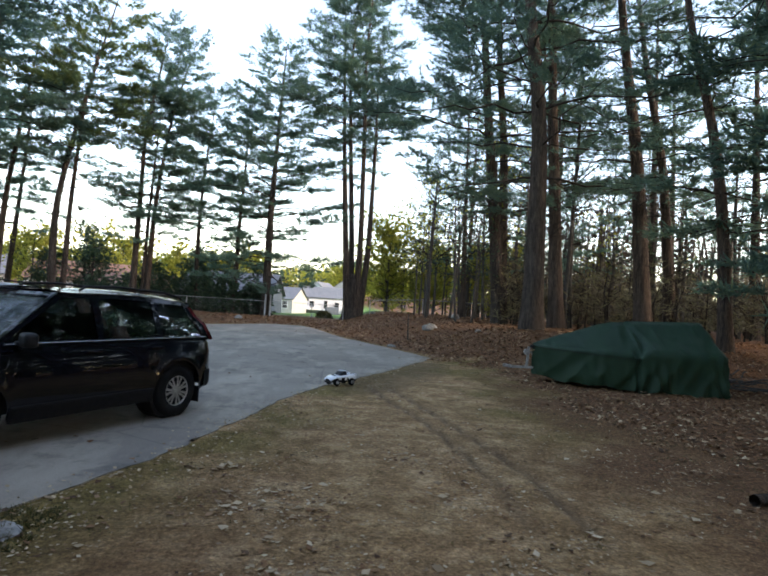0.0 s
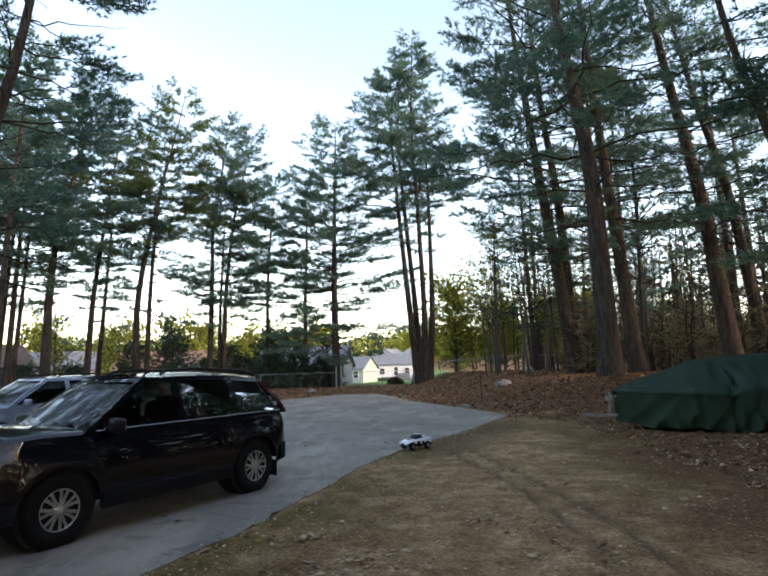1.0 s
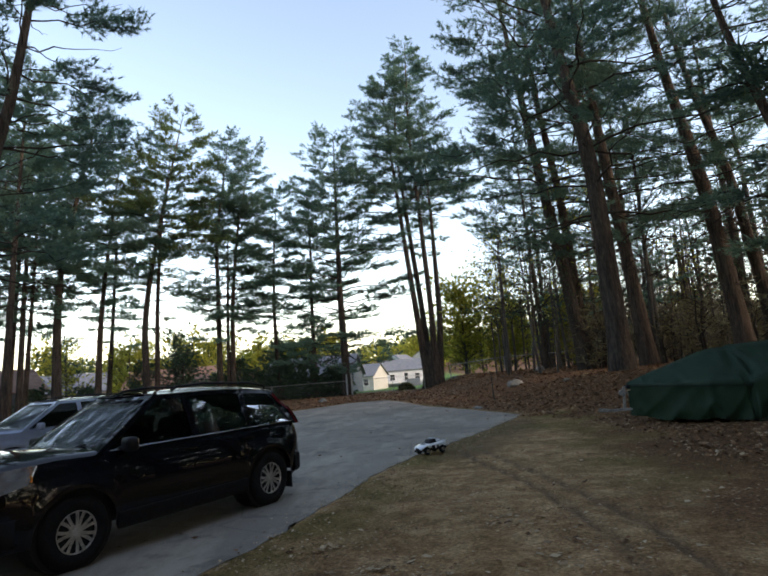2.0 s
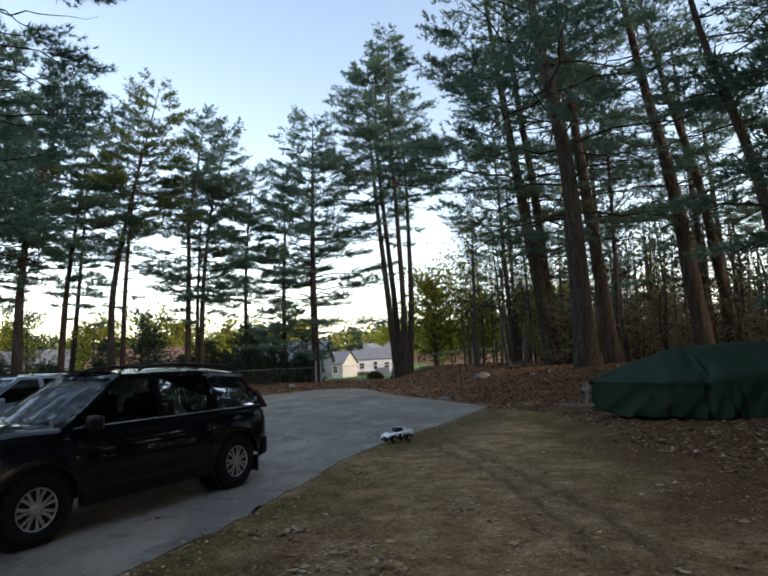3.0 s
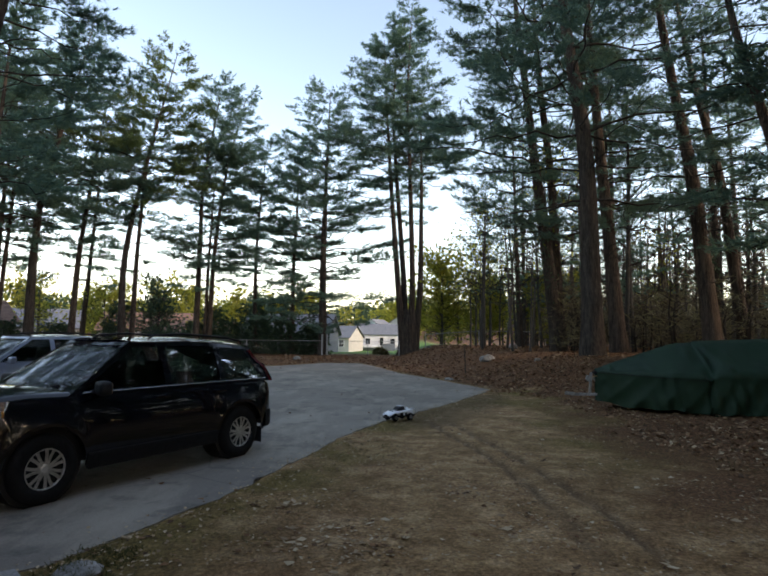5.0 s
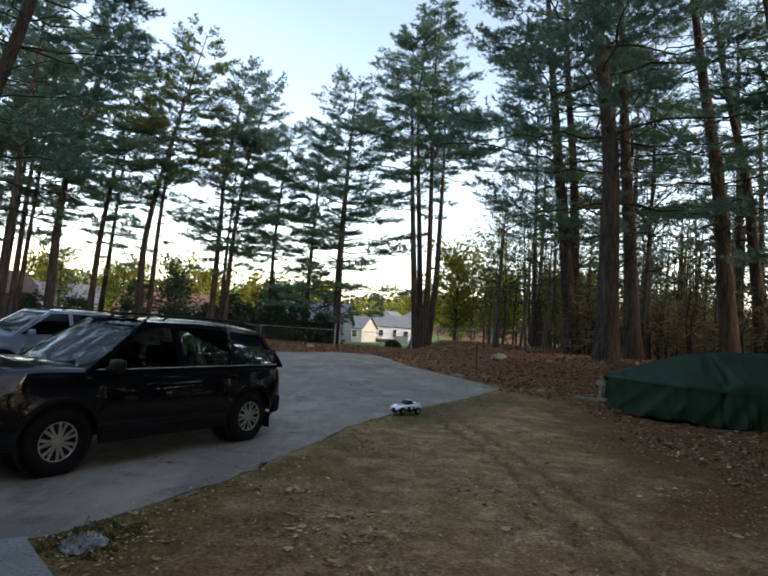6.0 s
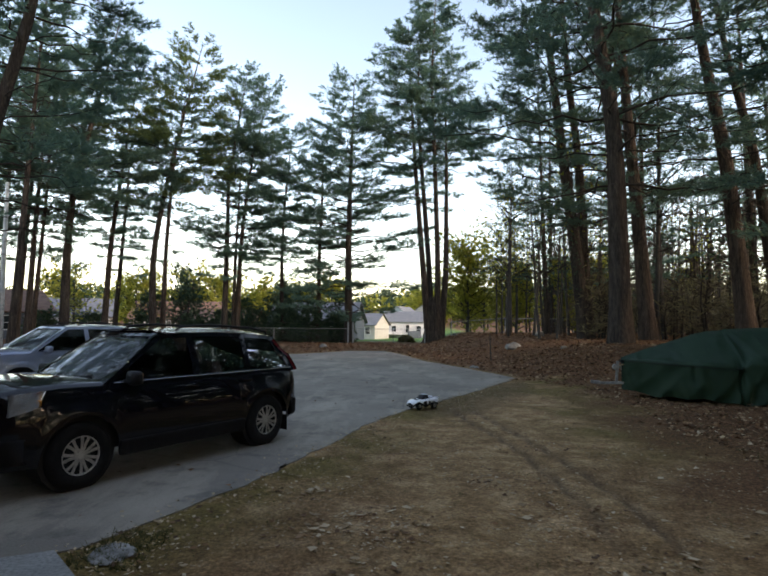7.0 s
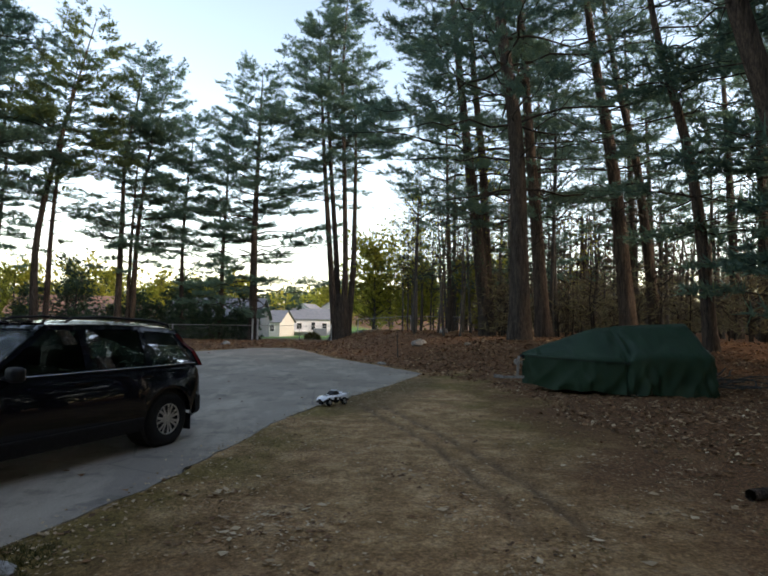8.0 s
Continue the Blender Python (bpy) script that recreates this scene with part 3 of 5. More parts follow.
for k, (x, y, h, lo, sp, r) in enumerate([(-30, 40, 20, 8, 3.4, 0.26), (-33, 34, 19, 7, 3.2, 0.24), (-28, 50, 20, 8, 3.4, 0.25), (-20.5, 27, 20, 11, 3.2, 0.2)]):
    pine((x, y), [], (x + 1.2, y, h), r, lo, sp, 80 + k, 0.34, bare=0.3, label="pine at the back of the parking place")

# ---- vehicles ----
def loft(rings, closed_ends=True):
    """Skin over rings of points, each ring with the same count, open at the bottom."""
    bm = bmesh.new()
    rows = [[bm.verts.new(p) for p in ring] for ring in rings]
    for a, b in zip(rows, rows[1:]):
        for k in range(len(a) - 1):
            bm.faces.new((a[k], a[k + 1], b[k + 1], b[k]))
    if closed_ends:
        bm.faces.new(rows[0])
        bm.faces.new(rows[-1])
    return bm


def wheel(parent, at, outside, radius=0.343, width=0.215, rim=0.200, spokes=7):
    """A tyre with an alloy wheel; outside: +1 or -1, the side that shows along the axle (y)."""
    hub = piece("wheel", None, parent)
    hub.matrix_basis = pose(*at)
    prof = [(-0.5, rim / radius), (-0.5, 0.86), (-0.42, 0.96), (-0.3, 1.0), (0.3, 1.0), (0.42, 0.96), (0.5, 0.86), (0.5, rim / radius), (0.3, rim / radius - 0.02), (-0.3, rim / radius - 0.02)]
    n = 40
    v = [(radius * r * math.cos(a), width * w, radius * r * math.sin(a)) for a in np.linspace(0, 6.2832, n, endpoint=False) for w, r in prof]
    k = len(prof)
    f = [(i * k + j, ((i + 1) % n) * k + j, ((i + 1) % n) * k + (j + 1) % k, i * k + (j + 1) % k) for i in range(n) for j in range(k)]
    piece("tyre", mesh_of("tyre", v, f, RUBBER, True), hub, "black rubber tyre")
    y = outside * width * 0.42
    bm = bmesh.new()
    for a, b, d0, d1 in ((0.93, 1.0, 0.0, 0.012), (0.0, 0.30, -0.012, 0.004)):
        ring = [[bm.verts.new((rim * r * math.cos(t), y + outside * d, rim * r * math.sin(t))) for t in np.linspace(0, 6.2832, n, endpoint=False)] for r, d in ((max(a, 0.02), d1 - 0.02), (max(a, 0.02), d1), ((a + b) / 2, d1 + 0.004), (b, d1 - 0.004), (b, d1 - 0.03))]
        for p, q in zip(ring, ring[1:]):
            for i in range(n):
                bm.faces.new((p[i], p[(i + 1) % n], q[(i + 1) % n], q[i]))
    for s in range(spokes):
        a = 6.2832 * s / spokes
        turn = pose(0, 0, 0, 0, -math.degrees(a), 0)
        for side in (-1, 1):
            own = bmesh.new()
            w = rim * 0.065
            mid = [(rim * 0.24, side * rim * 0.055), (rim * 0.60, side * rim * 0.095), (rim * 0.95, side * rim * 0.19)]
            pts = [(px, pz - w * (1 + 0.2 * k)) for k, (px, pz) in enumerate(mid)] + [(px, pz + w * (1 + 0.2 * k)) for k, (px, pz) in reversed(list(enumerate(mid)))]
            face = own.faces.new([own.verts.new((px, y + outside * 0.008, pz)) for px, pz in pts])
            bmesh.ops.solidify(own, geom=[face], thickness=0.022)
            own.transform(turn)
            joined(own, bm)
    part("rim", bm, ALLOY, hub, "grey alloy wheel with paired spokes")
    bm = bmesh.new()
    bmesh.ops.create_cone(bm, cap_ends=True, segments=24, radius1=rim * 0.92, radius2=rim * 0.92, depth=0.03)
    bm.transform(pose(0, y - outside * 0.05, 0, 90))
    part("brake_disc", bm, BLACK, hub)
    bm = bmesh.new()
    bmesh.ops.create_cone(bm, cap_ends=True, segments=16, radius1=rim * 0.14, radius2=rim * 0.11, depth=0.012)
    bm.transform(pose(0, y + outside * 0.012, 0, 90))
    part("hub_cap", bm, ALLOY, hub)
    return hub


def suv(m, coat, label, hood=1.0, lights=True):
    """A family off-road wagon, x ahead, y to its left, the axles at 1.31 and -1.31."""
    car = thing("suv", label, "car", "parked cars", m)
    belt = lambda x: float(np.interp(x, (-2.3, -2.0, -1.0, 1.0, 1.5, 1.95, 2.12, 2.22), (0.96, 1.05, 1.05, 1.06, 1.075, 1.045, 0.985, 0.80)))
    half = lambda x: float(np.interp(x, (-2.3, -2.2, -1.9, -1.3, 1.3, 1.75, 2.0, 2.14, 2.22), (0.66, 0.80, 0.865, 0.885, 0.885, 0.86, 0.78, 0.66, 0.52)))

    def low(x):
        z = float(np.interp(x, (-2.3, -2.1, -1.8, 1.8, 2.1, 2.22), (0.42, 0.36, 0.30, 0.30, 0.28, 0.32)))
        for a in (1.31, -1.31):
            if abs(x - a) < 0.405:
                z = max(z, 0.343 + math.sqrt(0.405 ** 2 - (x - a) ** 2))
        return z

    xs = sorted(set([round(x, 3) for x in np.linspace(-2.3, 2.22, 40)] + [round(a + 0.405 * math.cos(t), 3) for a in (1.31, -1.31) for t in np.linspace(0.0, 3.1416, 15)]))
    rings = []
    for x in xs:
        b, w, z0 = belt(x), half(x), low(x)
        left = []
        for v in (0, 0.08, 0.2, 0.35, 0.5, 0.65, 0.8, 0.92, 1.0):
            z = z0 + (b - 0.05 - z0) * v
            flare = 0.018 if any(abs(math.hypot(x - a, z - 0.343) - 0.43) < 0.05 for a in (1.31, -1.31)) else 0.0
            left.append((x, w * (1 - 0.10 * ((z - 0.62) / 0.45) ** 2) + flare + 0.012 * math.exp(-((z - 0.80) / 0.04) ** 2), z))
        yt = left[-1][1]
        crown = 0.045 if x > 0.9 else 0.0
        left += [(x, yt - 0.03, b - 0.015), (x, yt - 0.09, b), (x, yt * 0.62, b + crown * 0.8), (x, yt * 0.3, b + crown), (x, 0.0, b + crown)]
        rings.append(left + [(px, -py, pz) for px, py, pz in left[-2::-1]])
    part("body", loft(rings), coat, car, smooth=True)

    # greenhouse
    def side_y(z):
        v = (z - 1.02) / 0.56
        return 0.815 - 0.17 * v - 0.05 * v * v

    def front_x(z, y=0.8):
        v = (z - 1.02) / 0.56
        return 1.10 - 0.86 * v + 0.10 * (1 - (y / 0.8) ** 2) * (1 - 0.4 * v)

    def back_x(z, y=0.8):
        v = (z - 1.02) / 0.56
        return -2.22 + 0.22 * max(v, 0.0) ** 1.4 - 0.05 * (1 - (y / 0.8) ** 2)

    zs = np.linspace(1.0, 1.575, 8)
    bm = bmesh.new()

    def sheet(grid):
        rows = [[bm.verts.new(p) for p in r] for r in grid]
        for a, b in zip(rows, rows[1:]):
            for k in range(len(a) - 1):
                bm.faces.new((a[k], a[k + 1], b[k + 1], b[k]))

    # pillars and frames round open windows, in slices of x at each height
    bands = [lambda z: (front_x(z), front_x(z) - 0.085), lambda z: (-0.10, -0.20), lambda z: (-0.98, -1.07), lambda z: (back_x(z) + 0.34 - 0.1 * (z - 1.0), back_x(z))]
    for s in (1, -1):
        for band in bands:
            sheet([[(x, s * side_y(z), z) for x in np.linspace(*band(z), 3)] for z in zs])
        for z0, z1 in ((1.0, 1.055), (1.515, 1.575)):
            sheet([[(x, s * (side_y(z) + 0.001), z) for x in np.linspace(front_x(z), back_x(z), 24)] for z in (z0, z1)])
    for fx, out in ((front_x, 0.0), (back_x, 0.0)):
        for y0, y1 in ((-1.0, -0.90), (0.90, 1.0)):
            sheet([[(fx(z, t * side_y(z)), t * side_y(z), z) for t in np.linspace(y0, y1, 3)] for z in zs])
        for z0, z1 in ((1.0, 1.05), (1.53, 1.575)):
            sheet([[(fx(z, t * side_y(z)), t * side_y(z), z) for t in np.linspace(-1, 1, 13)] for z in (z0, z1)])
    part("window_frame", bm, coat, car, smooth=False)
    rows = []
    for t in np.linspace(0, 1, 12):
        row = []
        for y in np.linspace(-1, 1, 13):
            yy = y * (side_y(1.575) + 0.012)
            x = front_x(1.575, yy) * (1 - t) + back_x(1.575, yy) * t
            row.append((x, yy, 1.575 + 0.055 * (1 - abs(y) ** 3) * math.sin(3.14 * min(1, max(0, 0.18 + 0.70 * t))) ** 0.6))
        rows.append(row)
    bm = bmesh.new()
    vv = [[bm.verts.new(p) for p in r] for r in rows]
    for a, b in zip(vv, vv[1:]):
        for k in range(len(a) - 1):
            bm.faces.new((a[k], a[k + 1], b[k + 1], b[k]))
    bmesh.ops.solidify(bm, geom=bm.faces[:], thickness=0.02)
    part("roof", bm, coat, car, smooth=True)

    def pane(name, outline, label, mat):
        own = bmesh.new()
        f = own.faces.new([own.verts.new(p) for p in outline])
        bmesh.ops.solidify(own, geom=[f], thickness=0.004)
        part(name, own, mat, car, label)

    for s in (1, -1):
        for a, b in ((lambda z: front_x(z) - 0.075, lambda z: -0.11), (lambda z: -0.19, lambda z: -0.99), (lambda z: -1.06, lambda z: back_x(z) + 0.34 - 0.1 * (z - 1.0))):
            ring = [(a(z), s * (side_y(z) - 0.012), z) for z in (1.05, 1.2, 1.35, 1.52)] + [(b(z), s * (side_y(z) - 0.012), z) for z in (1.52, 1.35, 1.2, 1.05)]
            pane("side_window", ring, "dark tinted glass", TINTED)
    for name, fx, mat in (("windscreen", front_x, CLEAR), ("rear_window", back_x, TINTED)):
        rows = [[(fx(z, t * side_y(z)) - 0.012 * (1 if fx is front_x else -1), t * side_y(z), z) for t in np.linspace(-0.91, 0.91, 13)] for z in np.linspace(1.045, 1.535, 6)]
        own = bmesh.new()
        vv = [[own.verts.new(p) for p in r] for r in rows]
        for a, b in zip(vv, vv[1:]):
            for k in range(len(a) - 1):
                own.faces.new((a[k], a[k + 1], b[k + 1], b[k]))
        bmesh.ops.solidify(own, geom=own.faces[:], thickness=0.004)
        part(name, own, mat, car, "curved glass", smooth=True)
    # inside: dashboard, floor, seats
    part("dashboard", box((0.45, 1.45, 0.22), (0.80, 0, 0.93), 0.05), BLACK, car)
    for sx, sy in ((0.0, 0.37), (0.0, -0.37), (-0.95, 0.37), (-0.95, -0.37)):
        bm = box((0.16, 0.46, 0.72), (sx - 0.12, sy, 0.92), 0.06, pose(0, 0, 0, 0, -10, 0))
        box((0.5, 0.48, 0.16), (sx + 0.12, sy, 0.60), 0.05, None, bm)
        box((0.10, 0.26, 0.18), (sx - 0.24, sy, 1.34), 0.045, None, bm)
        part("seat", bm, BLACK, car, "dark cloth seat")
    ring = [(0.62 + 0.06 * math.sin(t), 0.37 + 0.18 * math.cos(t), 1.02 + 0.17 * math.sin(t)) for t in np.linspace(0, 6.2832, 20)]
    tubes("steering_wheel", [(ring, 0.014)], BLACK, car, n=6)
    part("underbody", box((4.0, 1.3, 0.3), (0, 0, 0.45), 0.05), BLACK, car)
    for x in (1.31, -1.31):
        for s in (1, -1):
            wheel(car, (x, s * 0.765, 0.343), s)
            own = bmesh.new()
            bmesh.ops.create_cone(own, cap_ends=True, segments=24, radius1=0.40, radius2=0.40, depth=0.28)
            own.transform(pose(x, s * 0.66, 0.36, 90))
            part("wheel_well", own, BLACK, car)
    for x, s, lab in ((2.10, 1, "front_bumper"), (-2.24, -1, "rear_bumper")):
        pts = [(q, half(q) - 0.02, 0.50) for q in ((1.80, 1.92, 2.02, 2.10, 2.16, 2.20) if s > 0 else (-1.86, -2.0, -2.1, -2.2, -2.26, -2.29))] + [(x + s * 0.12, 0, 0.50)]
        pts = pts + [(a, -b, c) for a, b, c in pts[-2::-1]]
        own = bmesh.new()
        rr = []
        for px, py, pz in pts:
            rr.append([(px, py, 0.34), (px + s * 0.045, py * 1.02, 0.38), (px + s * 0.05, py * 1.02, 0.56), (px, py, 0.62)])
        vv = [[own.verts.new(p) for p in r] for r in rr]
        for a, b in zip(vv, vv[1:]):
            for k in range(3):
                own.faces.new((a[k], a[k + 1], b[k + 1], b[k]))
        bmesh.ops.solidify(own, geom=own.faces[:], thickness=0.03)
        part(lab, own, BLACK, car, smooth=True)
    for s in (1, -1):
        # headlight: a wedge round the front corner, amber at its outer end
        pts = [(2.15, 0.36, 0.80), (2.10, 0.58, 0.79), (1.95, 0.765, 0.80), (1.72, 0.838, 0.87)]
        top = [(2.09, 0.38, 0.94), (2.04, 0.58, 0.98), (1.90, 0.755, 1.01), (1.66, 0.835, 1.03)]
        own = bmesh.new()
        va, vb = [own.verts.new((x + 0.025, s * (y + 0.022), z)) for x, y, z in pts], [own.verts.new((x + 0.025, s * (y + 0.022), z)) for x, y, z in top]
        for k in range(3):
            own.faces.new((va[k], va[k + 1], vb[k + 1], vb[k]))
        bmesh.ops.solidify(own, geom=own.faces[:], thickness=0.012)
        lamp = part("headlight", own, LENS, car, "clear glass headlight", smooth=True)
        own = bmesh.new()
        va, vb = [own.verts.new((x + 0.008, s * (y + 0.006), z + 0.006)) for x, y, z in pts], [own.verts.new((x + 0.008, s * (y + 0.006), z - 0.006)) for x, y, z in top]
        for k in range(3):
            own.faces.new((va[k], va[k + 1], vb[k + 1], vb[k]))
        bmesh.ops.solidify(own, geom=own.faces[:], thickness=0.006)
        part("reflector", own, CHROME, lamp, "silvered reflector")
        own = box((0.045, 0.012, 0.05), (1.735, s * 0.848, 0.91), 0.005, pose(0, 0, 0, 0, 0, -s * 32))
        part("turn_signal", own, AMBER, lamp, "amber corner lens")
        pts = [(back_x(z) + 0.10, z) for z in (1.0, 1.2, 1.4, 1.52)]
        own = bmesh.new()
        vv = [[own.verts.new((x - 0.11, s * (side_y(z) - 0.06), z)), own.verts.new((x - 0.085, s * (side_y(z) + 0.012), z)), own.verts.new((x + 0.04, s * (side_y(z) + 0.012), z))] for x, z in pts]
        for a, b in zip(vv, vv[1:]):
            for k in range(2):
                own.faces.new((a[k], a[k + 1], b[k + 1], b[k]))
        bmesh.ops.solidify(own, geom=own.faces[:], thickness=0.015)
        part("tail_light", own, RED, car, "tall red tail lens")
        own = box((0.13, 0.20, 0.15), (0.80, s * 0.95, 1.09), 0.05, pose(0, 0, 0, 0, 0, -s * 12), segs=3)
        box((0.06, 0.10, 0.04), (0.82, s * 0.85, 1.05), 0.012, None, own)
        mirror = part("door_mirror", own, coat if coat is not NAVY else BLACK, car, smooth=True)
        part("mirror_glass", box((0.006, 0.15, 0.11), (0.733, s * 0.955, 1.09), 0.002, pose(0, 0, 0, 0, 0, -s * 12)), CHROME, mirror)
        for x in (-0.02, -0.92):
            part("door_handle", box((0.20, 0.035, 0.035), (x, s * 0.868, 0.93), 0.012), coat, car)
        tubes("belt_trim", [([(x, s * (side_y(1.035) + 0.018), 1.045) for x in np.linspace(0.95, -1.95, 16)], 0.005)], CHROME if coat is NAVY else BLACK, car, "thin bright strip under the windows", n=6)
        tubes("roof_rail", [([(0.0, s * 0.56, 1.60), (-0.08, s * 0.56, 1.645), (-0.5, s * 0.56, 1.665), (-1.3, s * 0.56, 1.66), (-1.72, s * 0.56, 1.635), (-1.80, s * 0.56, 1.60)], 0.016)], BLACK, car, "black roof rail", n=8)
        part("mud_flap", box((0.012, 0.20, 0.22), (-1.76, s * 0.76, 0.25), 0.004), BLACK, car)
        tubes("wiper", [([(1.16 - 0.02, s * 0.1 + 0.12, 1.065), (1.02, s * 0.30 + 0.2, 1.115)], 0.010)], BLACK, car, n=5)
    # added dark strips hide the road's reflection and keep the sills in shade
    for s in (1, -1):
        part("sill_trim", box((1.78, 0.05, 0.17), (0.0, s * 0.868, 0.345), 0.02, pose(0, 0, 0, -s * 6)), RUBBER, car, "matt black strip added over the sill for its shade")
    part("grille", box((0.03, 0.72, 0.13), (2.19, 0, 0.77), 0.02), BLACK, car, "dark grille with a bright bar")
    part("grille_bar", box((0.02, 0.62, 0.025), (2.205, 0, 0.80), 0.008), CHROME, car)
    tubes("aerial", [([(0.12, 0.52, 1.60), (-0.25, 0.53, 1.93)], 0.004)], BLACK, car, n=5)
    for ob in [o for o in car.children_recursive if o.type == "MESH"]:
        if ob.parent.name.split(".")[0] != "wheel":
            for v in ob.data.vertices:
                v.co = tucked(v.co)
    return car


def tucked(p):
    """The short tail: the rear overhang drawn in, the tailgate raked, the roof falling to the rear."""
    x, z = p.x, p.z
    if x < -1.70:
        x = -1.70 + (x + 1.70) * 0.52
    up = min(1.0, max(0.0, (z - 1.05) / 0.5))
    x += 0.20 * up * min(1.0, max(0.0, (-1.15 - p.x) / 0.7))
    if z > 1.3:
        z -= 0.075 * min(1.0, max(0.0, (-0.5 - p.x) / 1.4)) ** 1.3
    return Vector((x, p.y, z))


FWD = math.degrees(math.atan2(5.53 - 7.77, -3.41 + 2.12))
NEAR = Vector((-2.765, 6.65, 0.022))
ACROSS = Vector((math.cos(radians(FWD + 90)), math.sin(radians(FWD + 90)), 0))
AHEAD = Vector((math.cos(radians(FWD)), math.sin(radians(FWD)), 0))
c1 = NEAR - ACROSS * 0.80
suv(pose(*c1, 0, 0, FWD) @ Matrix.Diagonal((0.99, 1, 1, 1)), NAVY, "black off-road wagon with alloy wheels parked on the asphalt")
c2 = Vector((-8.27, 12.67, 0.016))
suv(pose(*c2, 0, 0, FWD), SILVER, "silver blue off-road wagon parked behind the black one")


# ---- covered boat on its trailer ----
def tarp_material():
    m, p, nd, lk = material("green_tarpaulin", (0.012, 0.04, 0.024), 0.45, 0, 0.22)
    big, weave = noise_of(nd, lk, 1.3, 6), noise_of(nd, lk, 180, 2)
    dirt = ramp(nd, lk, big, [(0.3, (0.010, 0.030, 0.016)), (0.6, (0.016, 0.043, 0.023)), (0.85, (0.032, 0.060, 0.036))])
    lk.new(dirt, p.inputs["Base Color"])
    rough = ramp(nd, lk, big, [(0.3, (0.38, 0.38, 0.38)), (0.8, (0.62, 0.62, 0.62))])
    lk.new(rough, p.inputs["Roughness"])
    crease = nd.new("ShaderNodeTexNoise")
    crease.noise_type, crease.inputs["Scale"].default_value, crease.inputs["Detail"].default_value = "RIDGED_MULTIFRACTAL", 1.6, 3.0
    co, mp = nd.new("ShaderNodeTexCoord"), nd.new("ShaderNodeMapping")
    mp.inputs["Rotation"].default_value, mp.inputs["Scale"].default_value = (0.0, 0.7, 0.0), (2.2, 1, 0.6)
    lk.new(co.outputs["Object"], mp.inputs[0])
    lk.new(mp.outputs[0], crease.inputs["Vector"])
    bump(nd, lk, p, blend(nd, lk, 0.05, crease.outputs[0], weave), 1.0, 0.09)
    return m


